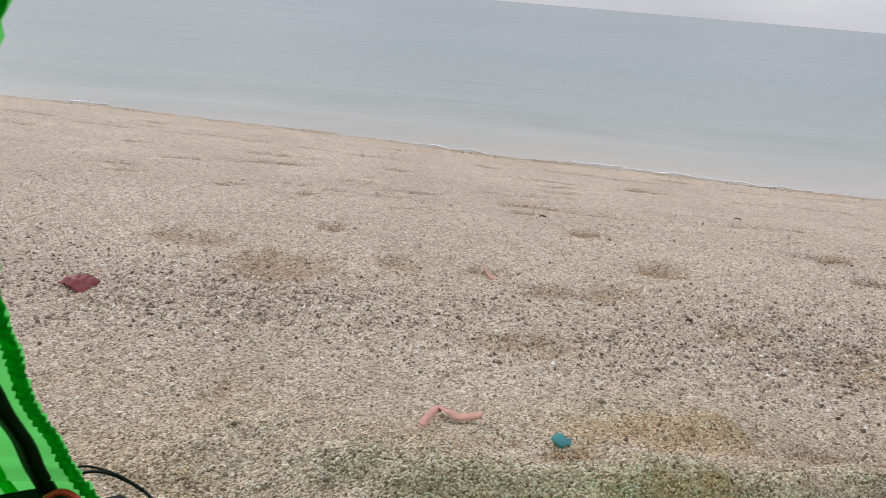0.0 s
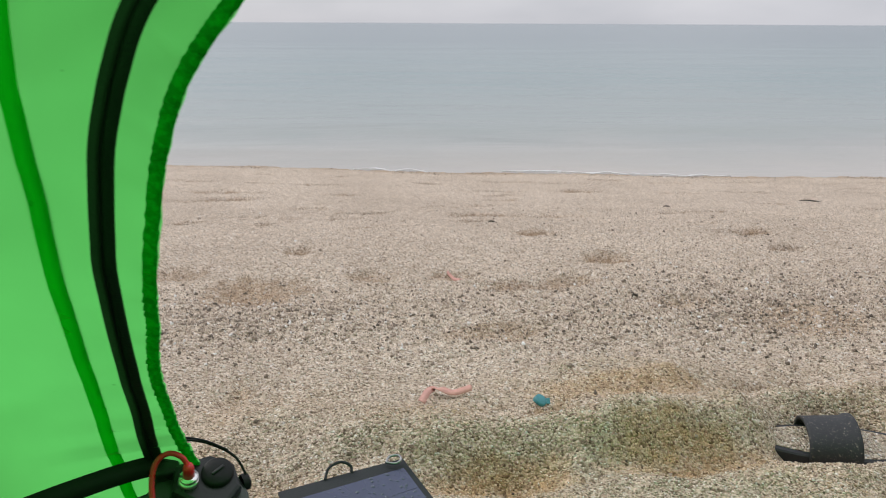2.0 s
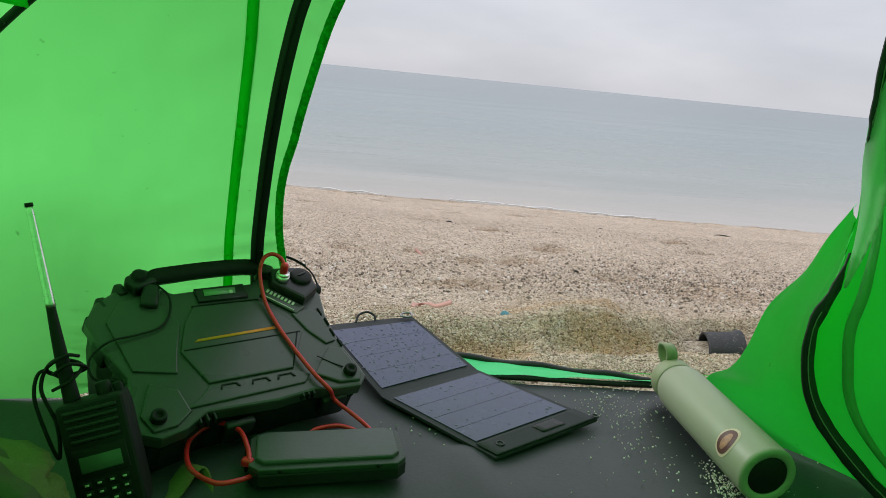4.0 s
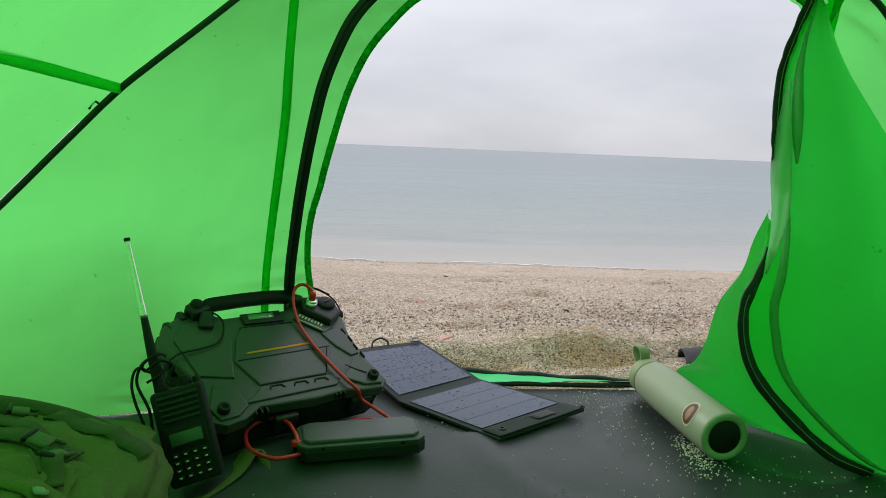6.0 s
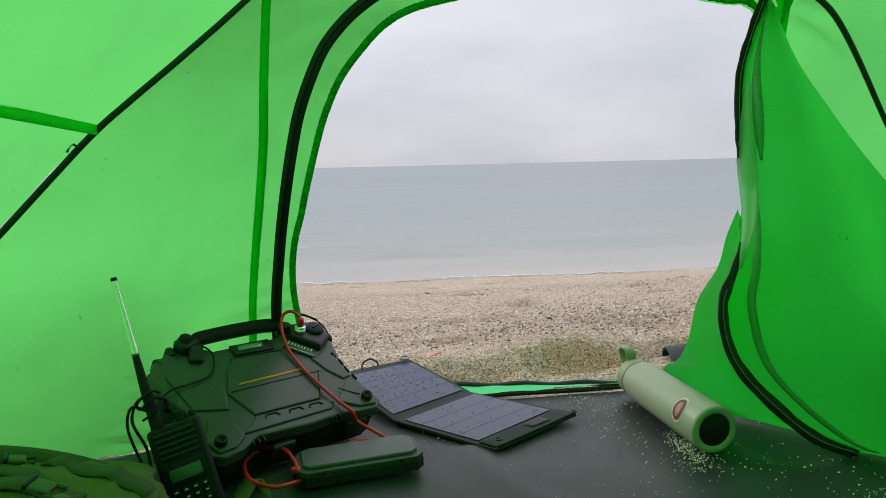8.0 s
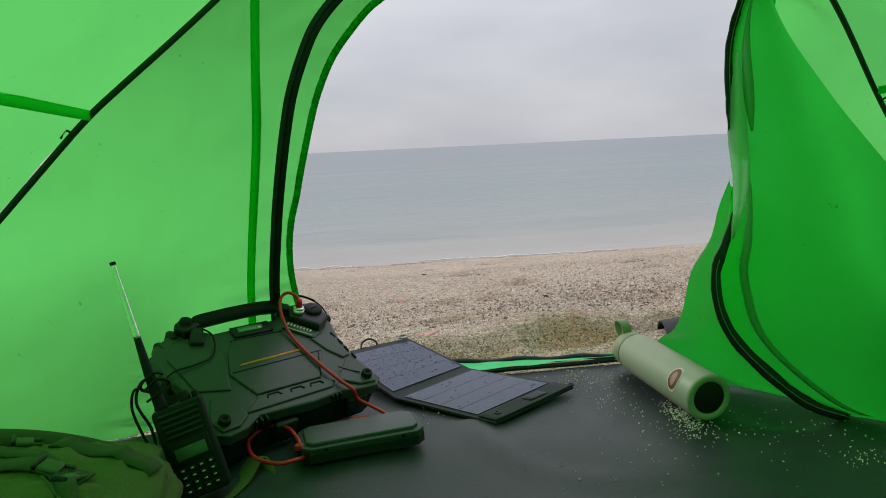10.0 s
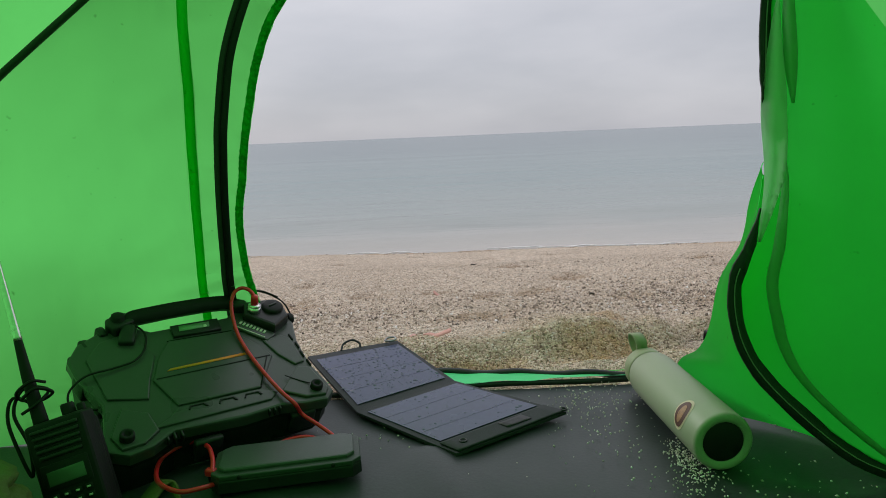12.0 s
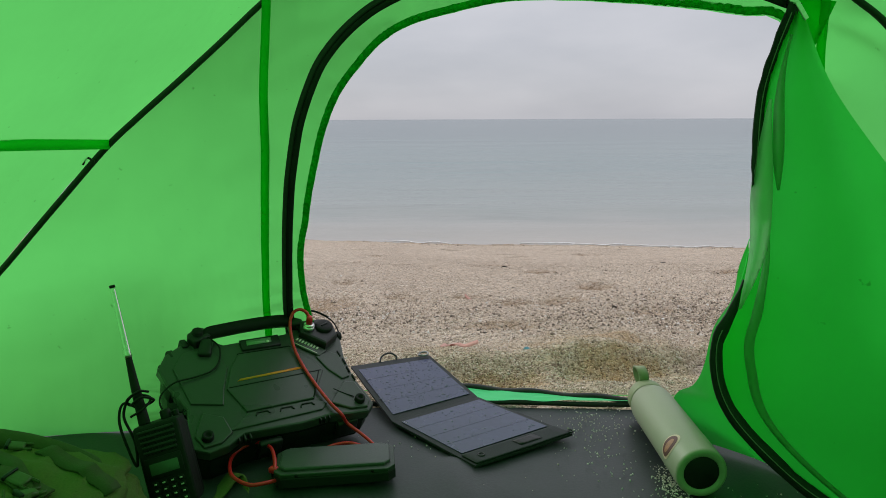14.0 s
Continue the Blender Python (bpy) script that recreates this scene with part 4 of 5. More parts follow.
# ---------------------------------------------------------------- power case
def build_power_case():
    U, W, Nn = Vector((0.841, 0.5404, -0.0261)), Vector((-0.4784, 0.7654, 0.4304)), Vector((0.2526, -0.3495, 0.9022))
    M = axes((-0.346, 0.040, 0.073), U, W, Nn)
    case = empty("power_station", M)
    tagged(case, "rugged black portable power station leaning back beside the tent door", "power station")
    back = M.inverted()
    lid = [(-0.021, 0.010), (-0.021, -0.010), (-0.002, -0.022), (0.024, -0.018), (0.050, -0.004), (0.130, -0.012), (0.177, -0.010), (0.205, -0.017), (0.236, -0.020), (0.250, -0.008), (0.249, 0.012), (0.243, 0.050), (0.247, 0.100),
           (0.258, 0.138), (0.254, 0.164), (0.236, 0.180), (0.185, 0.186), (0.172, 0.176), (0.070, 0.175), (0.056, 0.187), (0.030, 0.196), (0.008, 0.190), (-0.018, 0.174), (-0.033, 0.148), (-0.029, 0.118), (-0.012, 0.060)]
    part("lid", prism(lid, -0.016, 0.0, 0.003), M_LID, case, "dark ribbed moulded lid")
    part("lid_seam", prism([(0.112 + (x - 0.112) * 0.975, 0.085 + (y - 0.085) * 0.97) for x, y in lid], -0.024, -0.0165), M_RUBBER, case)
    inner = [(0.112 + (x - 0.112) * 0.97, 0.085 + (y - 0.085) * 0.965) for x, y in lid]
    top, mid, low = [(x, y, -0.0245) for x, y in inner], [(x, y, -0.045) for x, y in inner], []
    for x, y in inner:
        p = M @ Vector((x * 0.97, 0.0 + (y - 0.0) * 0.95, -0.058))
        p.z = 0.010
        low.append(tuple(back @ p))
    k = len(inner)
    bm = poly(top + mid + low, [tuple(range(k)), tuple(range(3 * k - 1, 2 * k - 1, -1))] + [(r * k + i, r * k + (i + 1) % k, (r + 1) * k + (i + 1) % k, (r + 1) * k + i) for r in (0, 1) for i in range(k)])
    bmesh.ops.recalc_face_normals(bm, faces=bm.faces)
    part("body", bm, M_BLACK, case, flat=True)
    # raised panels of the lid
    part("centre_panel", prism([(0.048, 0.080), (0.063, 0.030), (0.164, 0.026), (0.200, 0.078), (0.193, 0.103), (0.168, 0.142), (0.084, 0.146), (0.066, 0.122)], 0.0004, 0.0030, 0.0018), M_LID, case)
    part("panel_groove", prism([(0.052, 0.0795), (0.052, 0.0810), (0.197, 0.0790), (0.197, 0.0775)], 0.0031, 0.0036), M_RUBBER, case)
    part("panel_groove", prism([(0.192, 0.0790), (0.194, 0.0790), (0.1650, 0.0280), (0.1630, 0.0280)], 0.0031, 0.0036), M_RUBBER, case)
    part("panel_groove", prism([(0.083, 0.1470), (0.083, 0.1485), (0.168, 0.1460), (0.192, 0.1040), (0.1905, 0.1030), (0.167, 0.1445)], 0.0004, 0.0012), M_RUBBER, case)
    for pts in ([(-0.006, 0.066), (0.036, 0.052), (0.046, 0.084), (0.062, 0.124), (0.044, 0.178), (0.006, 0.168), (-0.014, 0.140)], [(0.208, 0.078), (0.222, 0.052), (0.236, 0.054), (0.238, 0.104), (0.226, 0.116), (0.200, 0.110)],
                [(0.028, 0.004), (0.168, 0.002), (0.180, 0.012), (0.164, 0.0235), (0.062, 0.0275), (0.050, 0.016)]):
        part("side_panel", prism(pts, 0.0004, 0.0028, 0.0016), M_LID, case)
    for pts in ([(-0.015, 0.008), (-0.008, -0.014), (0.016, -0.013), (0.034, 0.000), (0.030, 0.030), (0.004, 0.046)], [(0.184, 0.010), (0.210, -0.010), (0.236, -0.014), (0.244, -0.004), (0.238, 0.040), (0.222, 0.046)]):
        part("corner_pad", prism(pts, 0.0004, 0.0036, 0.002), M_LID, case)
    for x, y in ((0.0, 0.0), (0.2288, 0.001)):
        foot = lathe([(0.0, 0.0045), (0.0035, 0.0045), (0.004, 0.0075), (0.0072, 0.0080), (0.0078, 0.0066), (0.0082, 0.0)], 28, Matrix.Translation((x, y, 0.003)))
        part("lid_foot", foot, M_RUBBER, case, "round black rubber foot")
    part("panel_groove", tube([(0.199, 0.034, 0.004), (0.212, 0.020, 0.004), (0.223, 0.009, 0.005)], 0.0008, 6), M_RUBBER, case)
    for x, y in ((0.071, 0.018), (0.106, 0.0155), (0.137, 0.014)):
        s = prism([(x, y), (x + 0.003, y + 0.006), (x + 0.020, y + 0.0052), (x + 0.023, y - 0.001), (x + 0.0205, y - 0.001), (x + 0.0185, y + 0.0035), (x + 0.0045, y + 0.0042), (x + 0.002, y - 0.0005)], 0.0029, 0.0042, 0.0004)
        part("grip_rib", s, M_RUBBER, case)
    for i in range(4):
        part("edge_rib", block(0.0024, 0.013, 0.0036, (0.2415 - 0.0012 * (i % 2), 0.050 + 0.019 * i, 0.0008), 0.0008), M_RUBBER, case)
    for x in (0.040, 0.048, 0.056, 0.160, 0.167, 0.174):
        part("front_rib", block(0.0026, 0.010, 0.010, (x, -0.0095, -0.006), 0.001), M_BLACK, case)
    # display
    disp = part("display_bezel", prism([(0.093, 0.152), (0.156, 0.150), (0.158, 0.1735), (0.094, 0.1745)], 0.0004, 0.0042, 0.0014), M_BLACK, case)
    part("display", prism([(0.102, 0.1590), (0.142, 0.1580), (0.1445, 0.1685), (0.104, 0.1700)], 0.0044, 0.0050), M_LCD, disp, "grey-green display window")
    part("button", lathe([(0, 0.0015), (0.0022, 0.0012), (0.0026, 0)], 16, Matrix.Translation((0.1365, 0.1605, 0.0050))), M_PRINT, disp)
    # stripe and lettering bars
    part("stripe", prism([(0.0665, 0.0895), (0.072, 0.0930), (0.168, 0.0930), (0.168, 0.0888)], 0.0032, 0.0038), M_ORANGE, case, "thin orange stripe")
    d = Vector((0.030, -0.036, 0)).normalized()
    for i in range(8):
        c = Vector((0.1845, 0.1535, 0.0)) + d * (0.0053 * i)
        part("print_bar", block(0.0030, 0.0064, 0.0006, (c.x, c.y, 0.0046), 0, 1, pose(0, 0, 0, 0, 0, -50)), M_PRINT, case, "pale printed mark")
    c = Vector((0.1905, 0.1310, 0.0))
    part("print_bar", block(0.044, 0.0013, 0.0006, (c.x, c.y, 0.0042), 0, 1, pose(0, 0, 0, 0, 0, -50)), M_PRINT, case, "pale printed line")
    part("print_plate", prism([(0.172, 0.150), (0.206, 0.108), (0.222, 0.118), (0.188, 0.162)], 0.0004, 0.0040, 0.001), M_LID, case)
    # socket tower with its screw cap
    sock = part("socket_housing", prism([(0.190, 0.160), (0.222, 0.122), (0.250, 0.140), (0.252, 0.166), (0.234, 0.184), (0.200, 0.186)], 0.0, 0.015, 0.004), M_BLACK, case)
    part("socket_cap", lathe([(0, 0.006), (0.004, 0.0065), (0.013, 0.0058), (0.0150, 0.004), (0.0155, 0.0)], 32, Matrix.Translation((0.2335, 0.1615, 0.0145))), M_RUBBER, sock, "round black screw cap")
    part("cap_bar", block(0.014, 0.003, 0.003, (0.2335, 0.1615, 0.0212), 0.001, 2, pose(0, 0, 0, 0, 0, 20)), M_BLACK, sock)
    part("socket_ring", lathe([(0.0065, 0.008), (0.009, 0.008), (0.0095, 0.0), (0.0065, 0.0)], 28, Matrix.Translation((0.2065, 0.163, 0.0145))), M_STEEL, sock, "bright metal socket ring")
    part("side_screw", lathe([(0, 0.008), (0.007, 0.0075), (0.0085, 0.005), (0.0085, 0)], 20, Matrix.Translation((0.256, 0.152, -0.004)) @ pose(0, 0, 0, 0, 90, 0)), M_RUBBER, case)
    # carrying handle along the top edge
    path = [(0.038, 0.184, 0.006), (0.048, 0.194, 0.010), (0.08, 0.1955, 0.012), (0.115, 0.1970, 0.012), (0.155, 0.1975, 0.011), (0.184, 0.1955, 0.008), (0.198, 0.186, 0.004)]
    hl = spline(path, 50)
    part("handle", ribbon(hl, [(0, 0.86, 0.5)] * 50, 0.019, 0.012), M_RUBBER, case, "thick black carrying handle")
    part("handle_mount", block(0.030, 0.024, 0.022, (0.036, 0.192, 0.004), 0.004, 2, pose(0, 0, 0, 0, 0, 20)), M_BLACK, case)
    part("handle_mount", block(0.024, 0.020, 0.020, (0.194, 0.190, 0.004), 0.004, 2, pose(0, 0, 0, 0, 0, -12)), M_BLACK, case)
    # latches on the short side
    for x, y, s, h in ((-0.030, 0.150, 0.026, -0.010), (-0.016, 0.176, 0.022, -0.008), (-0.028, 0.116, 0.030, -0.014), (-0.018, 0.080, 0.022, -0.016), (0.006, 0.192, 0.020, -0.004), (-0.018, 0.040, 0.020, -0.016)):
        part("side_latch", block(s * 0.55, s * 0.9, 0.022, (x + 0.007, y - 0.002, h - 0.003), 0.0035, 3, pose(0, 0, 0, 0, 8, 14)), M_BLACK, case)
    part("latch_boss", lathe([(0, 0.010), (0.006, 0.0098), (0.0085, 0.008), (0.009, 0.003), (0.011, 0.002), (0.011, 0)], 10, Matrix.Translation((0.034, 0.194, 0.012))), M_RUBBER, case)
    part("latch_clip", block(0.020, 0.034, 0.012, (0.040, 0.168, 0.006), 0.004, 2, pose(0, 0, 0, 6, 0, -20)), M_BLACK, case)
    part("latch_cord", tube([(0.048, 0.184, 0.012), (0.058, 0.160, 0.012), (0.052, 0.135, 0.008), (0.036, 0.118, 0.006), (0.010, 0.112, 0.006), (-0.020, 0.108, 0.006), (-0.040, 0.096, -0.004), (-0.038, 0.078, -0.014), (-0.016, 0.066, -0.010)], 0.0014, 6, 60), M_RUBBER, case, "thin black cord")
    for x in (0.085, 0.205):
        part("front_latch", block(0.034, 0.010, 0.030, (x, -0.016, -0.030), 0.003), M_BLACK, case)
    part("wire_loop", tube([(0.196, 0.196, 0.010), (0.206, 0.208, 0.014), (0.222, 0.204, 0.018), (0.240, 0.190, 0.018), (0.256, 0.172, 0.012), (0.262, 0.150, 0.000)], 0.0013, 6, 40), M_RUBBER, case, "thin black wire")
    part("wire_loop", tube([(0.192, 0.194, 0.008), (0.198, 0.214, 0.010), (0.212, 0.214, 0.014), (0.232, 0.198, 0.020), (0.250, 0.180, 0.018)], 0.0011, 6, 40), M_RUBBER, case, "thin black wire")
    return case, M


CASE, CASE_M = build_power_case()


def build_red_cable():
    L = lambda a, b, h: tuple(CASE_M @ Vector((a, b, h)))
    cab = empty("charging_cable", Matrix.Translation((-0.2, 0.12, 0.0)))
    tagged(cab, "red charging cable running from the power station to the power bank", "cable")
    inv = cab.matrix_world.inverted()

    def add(name, bm, mat, label=""):
        bmesh.ops.transform(bm, matrix=inv, verts=bm.verts)
        return part(name, bm, mat, cab, label)
    run = [L(0.2075, 0.166, 0.032), L(0.204, 0.176, 0.040), L(0.194, 0.184, 0.042), L(0.182, 0.182, 0.036), L(0.174, 0.166, 0.024), L(0.170, 0.132, 0.010), L(0.170, 0.092, 0.007), L(0.174, 0.048, 0.007), L(0.181, 0.006, 0.007),
           L(0.190, -0.018, 0.004), (-0.170, 0.136, 0.046), (-0.148, 0.124, 0.034), (-0.129, 0.106, 0.026), (-0.124, 0.086, 0.024), (-0.138, 0.092, 0.028), (-0.164, 0.104, 0.030), (-0.192, 0.098, 0.028), (-0.200, 0.082, 0.024)]
    add("cord", tube(run, 0.0026, 8, 160), M_RED)
    loop = [(-0.254, 0.022, 0.038), (-0.259, 0.044, 0.041), (-0.272, 0.072, 0.044), (-0.298, 0.088, 0.042), (-0.320, 0.062, 0.038), (-0.312, 0.020, 0.034), (-0.284, -0.004, 0.032), (-0.262, 0.002, 0.030), (-0.246, 0.018, 0.026)]
    add("cord", tube(loop, 0.0026, 8, 110), M_RED)
    m = CASE_M @ Matrix.Translation((0.2068, 0.1635, 0.0205)) @ pose(0, 0, 0, -14, 0, 0)
    add("plug", lathe([(0, 0.018), (0.004, 0.018), (0.0052, 0.014), (0.0055, 0.0), (0, 0)], 20, m), M_RED, "red moulded plug")
    add("plug_collar", lathe([(0, 0.004), (0.0085, 0.004), (0.0088, 0.0), (0, 0)], 24, m), M_STEEL, "bright metal plug collar")
    add("connector", block(0.012, 0.009, 0.008, (-0.256, 0.024, 0.036), 0.002, 2, pose(0, 0, 0, 0, 0, -20)), M_RED, "red moulded connector")


build_red_cable()


def build_power_bank():
    pb = empty("power_bank", pose(-0.176, 0.046, 0.0195, 0, 0, 5.0))
    tagged(pb, "black rugged solar power bank lying on the tent floor", "power bank")

    def rr(sx, sy, c):
        return [(-sx + c, -sy), (sx - c, -sy), (sx, -sy + c), (sx, sy - c), (sx - c, sy), (-sx + c, sy), (-sx, sy - c), (-sx, -sy + c)]
    part("shell", prism(rr(0.081, 0.035, 0.010), 0.0, 0.014, 0.002), M_BLACK, pb)
    part("rim", prism(rr(0.0805, 0.0345, 0.010), 0.0142, 0.0190, 0.0012), M_RIM, pb, "dark green-grey bumper rim")
    top = prism([(-0.066, -0.026), (0.066, -0.026), (0.074, -0.018), (0.074, 0.022), (0.064, 0.030), (-0.064, 0.030), (-0.074, 0.022), (-0.074, -0.018)], 0.0192, 0.0232, 0.0022)
    part("solar_face", top, M_FACE, pb, "satin dark grey solar face")
    for x in (-0.050, 0.050):
        part("screw", lathe([(0, 0.0015), (0.002, 0.0012), (0.0024, 0)], 12, Matrix.Translation((x, -0.0347, 0.0166)) @ pose(0, 0, 0, 90, 0, 0)), M_RUBBER, pb)
    part("port_cover", block(0.004, 0.030, 0.010, (-0.0835, 0.0, 0.009), 0.0015), M_RUBBER, pb, "black rubber port cover")


M_RIM = plain("dark_green_rubber", (0.030, 0.044, 0.032), 0.45, grain=300)
M_FACE = plain("satin_dark_grey", (0.062, 0.066, 0.066), 0.36, grain=500, bump=0.1)
build_power_bank()


def build_solar_panel():
    A, B, C, D = Vector((-0.106, 0.211, 0.0100)), Vector((0.019, 0.071, 0.0085)), Vector((0.179, 0.155, 0.0115)), Vector((0.042, 0.293, 0.0130))
    E, F = Vector((-0.042, 0.446, 0.035)), Vector((-0.192, 0.392, 0.035))
    sp = empty("solar_panel", Matrix.Translation((0.04, 0.19, 0.0)))
    tagged(sp, "folding solar charger spread open over the door sill, beaded with rain", "solar panel")
    inv = sp.matrix_world.inverted()

    def quad(p, q, r, s, u, v, h=0.0):
        n = (q - p).cross(s - p).normalized()
        n = n if n.z > 0 else -n
        return p * (1 - u) * (1 - v) + q * u * (1 - v) + r * u * v + s * (1 - u) * v + n * h

    def slab(p, q, r, s, u0, u1, v0, v1, h0, h1, sag=0.0, k=12):
        """A cloth or cell slab on the leaf p q r s."""
        def at(u, v, h):
            c = quad(p, q, r, s, u0 + (u1 - u0) * u, v0 + (v1 - v0) * v, h)
            c.z += sag * noise.noise(Vector((c.x * 14, c.y * 14, 3)))
            return tuple(inv @ c)
        verts = [at(i / k, j / k, h) for h in (h1, h0) for i in range(k + 1) for j in range(k + 1)]
        n = (k + 1) ** 2
        g = lambda i, j: i * (k + 1) + j
        faces = [(g(i, j), g(i + 1, j), g(i + 1, j + 1), g(i, j + 1)) for i in range(k) for j in range(k)]
        faces += [tuple(n + a for a in f[::-1]) for f in faces]
        for i in range(k):
            for a, b in (((i, 0), (i + 1, 0)), ((i + 1, k), (i, k)), ((0, i + 1), (0, i)), ((k, i), (k, i + 1))):
                faces.append((g(*b), g(*a), n + g(*a), n + g(*b)))
        bm = poly(verts, faces)
        bmesh.ops.recalc_face_normals(bm, faces=bm.faces)
        return bm

    leaves = [("front_leaf", (A, B, C, D), (0.065, 0.80, 0.05, 0.95)), ("back_leaf", (D, E, F, A), (0.08, 0.90, 0.05, 0.95))]
    for name, q, (u0, u1, v0, v1) in leaves:
        leaf = part(name, slab(*q, 0, 1, 0, 1, -0.004, 0.0, 0.001), M_CLOTH, sp, "charcoal cloth backing", True)
        part("cell_sheet", slab(*q, u0, u1, v0, v1, 0.0006, 0.0016), M_CELL, leaf, "dark blue-grey solar cells", True)
        for j in range(1, 4):
            u = u0 + (u1 - u0) * j / 4
            part("cell_line", slab(*q, u - 0.0022, u + 0.0022, v0 + 0.01, v1 - 0.01, 0.0017, 0.0018, 0.0, 4), M_CELL_GAP, leaf)
    # pocket strip with grommet and label
    q = (A, B, C, D)
    part("pocket_strip", slab(*q, 0.83, 0.995, 0.02, 0.98, 0.0008, 0.0030, 0.0008), M_CLOTH, sp, "charcoal cloth pocket flap")
    part("label_patch", slab(*q, 0.86, 0.95, 0.50, 0.72, 0.0034, 0.0040, 0.0, 4), M_BLACK, sp)

    def ring(c, r, t):
        pts = [(r * math.cos(a), r * math.sin(a), 0) for a in np.linspace(0, 2 * math.pi, 25)]
        bm = tube(pts, t, 6, 60, False)
        bmesh.ops.transform(bm, matrix=inv @ Matrix.Translation(c), verts=bm.verts)
        return bm
    part("grommet", ring(quad(*q, 0.91, 0.14, 0.0034), 0.0045, 0.0012), M_BLACK, sp, "black eyelet")
    part("grommet", ring(quad(*q, 0.98, 1.0, 0.003), 0.0040, 0.0014), M_BLACK, sp, "black eyelet")
    # carabiner and cord loop on the far edge
    c = quad(D, E, F, A, 0.97, 0.10, 0.006)
    clip = [tuple(inv @ (c + Vector(p))) for p in ((-0.009, -0.003, 0), (-0.005, 0.005, 0.002), (0.006, 0.006, 0.003), (0.010, -0.001, 0.002), (0.003, -0.006, 0), (-0.009, -0.003, 0))]
    part("carabiner", tube(clip, 0.0017, 8, 50), M_GUN, sp, "small metal carabiner")
    c = quad(D, E, F, A, 1.0, 0.52, 0.0)
    loop = [tuple(inv @ (c + Vector(p))) for p in ((-0.018, -0.008, 0), (-0.014, 0.004, 0.008), (0.0, 0.010, 0.012), (0.012, 0.010, 0.006), (0.014, 0.004, 0))]
    part("cord_loop", tube(loop, 0.0018, 8, 40), M_CLOTH, sp, "black cord loop")
    # rain beads
    rng = np.random.default_rng(11)
    drops = []
    for q2, (u0, u1, v0, v1), k in ((leaves[0][1], leaves[0][2], 90), (leaves[1][1], leaves[1][2], 380)):
        for _ in range(k):
            p = quad(*q2, rng.uniform(u0, u1), rng.uniform(v0, v1), 0.0017)
            r = 0.0007 + 0.0019 * rng.random() ** 3
            drops.append(lathe([(0.0, r * 0.45), (r * 0.6, r * 0.34), (r, 0.0)], 8, inv @ Matrix.Translation(p) @ Matrix.Diagonal((rng.uniform(0.7, 1.5), 1, 1, 1))))
    tagged(part("rain_water", join(*drops), M_DROP, sp, "beads of rain water"), kind="stuff")


def drop_material():
    m, nt, N, K, out = node_material("water_drop")
    p = N("ShaderNodeBsdfPrincipled")
    p.inputs["Base Color"].default_value = (0.11, 0.12, 0.17, 1)
    p.inputs["Roughness"].default_value = 0.04
    p.inputs["IOR"].default_value = 1.33
    K(p.outputs[0], out.inputs[0])
    return m


M_DROP = drop_material()
build_solar_panel()


def build_flask():
    a, b = Vector((0.312, -0.010, 0.0365)), Vector((0.3205, 0.235, 0.0365))
    z = (b - a).normalized()
    x = Vector((0, 0, 1)).cross(z).normalized()
    y = z.cross(x)
    f = empty("flask", axes(a, x, y, z))
    tagged(f, "sage green insulated drinking flask lying on its side", "flask")
    r = 0.0345
    part("body", lathe([(0.0235, 0.0025), (0.0245, 0.0005), (0.031, 0.0), (0.0335, 0.0016), (r, 0.005), (r, 0.11), (r, 0.200), (0.0338, 0.209), (0.0318, 0.216), (0.0305, 0.219), (0.0295, 0.2195), (0.0295, 0.222)], 56), M_SAGE, f)
    part("base_pad", lathe([(0.0, 0.0012), (0.022, 0.0012), (0.0236, 0.0026)], 48), M_RUBBER, f, "black rubber base disc")
    cap = part("cap", lathe([(0.0300, 0.2215), (0.0312, 0.2230), (0.0308, 0.240), (0.0285, 0.246), (0.0, 0.248)], 48), M_SAGE_CAP, f, "sage green screw cap")
    lug = block(0.020, 0.012, 0.016, (0.002, 0.014, 0.250), 0.003)
    part("cap_lug", lug, M_SAGE_CAP, cap)
    lp = [(0.002, 0.018, 0.250), (0.004, 0.028, 0.242), (0.006, 0.040, 0.241), (0.009, 0.048, 0.248), (0.011, 0.047, 0.257), (0.010, 0.038, 0.261), (0.007, 0.026, 0.259), (0.004, 0.018, 0.255)]
    part("cap_loop", ribbon(spline(lp, 40), [(1, 0.0, 0.0)] * 40, 0.016, 0.0032), M_SAGE_CAP, f, "moulded carrying loop")
    # oval emblem wrapped on the body
    def oval(k, h, up):
        verts, n = [], 36
        c = (0.044, math.radians(30))
        for s in (0.0, 0.5, 1.0):
            for i in range(n):
                t = 2 * math.pi * i / n
                zz, aa = c[0] + s * k * 0.0140 * math.cos(t) * up, c[1] + s * k * 0.0200 / r * math.sin(t)
                verts.append(((r + h) * math.cos(aa), (r + h) * math.sin(aa), zz))
        faces = [(q * n + i, q * n + (i + 1) % n, (q + 1) * n + (i + 1) % n, (q + 1) * n + i) for q in (0, 1) for i in range(n)]
        bm = poly(verts, faces)
        bmesh.ops.remove_doubles(bm, verts=bm.verts, dist=1e-7)
        return bm
    em = part("emblem", oval(1.0, 0.0005, 1), M_CREAM, f, "oval cream and brown sticker")
    part("emblem_field", oval(0.82, 0.0009, 1), M_BROWN, em)
    part("emblem_shape", oval(0.55, 0.0013, 0.7), M_TAN, em)


build_flask()


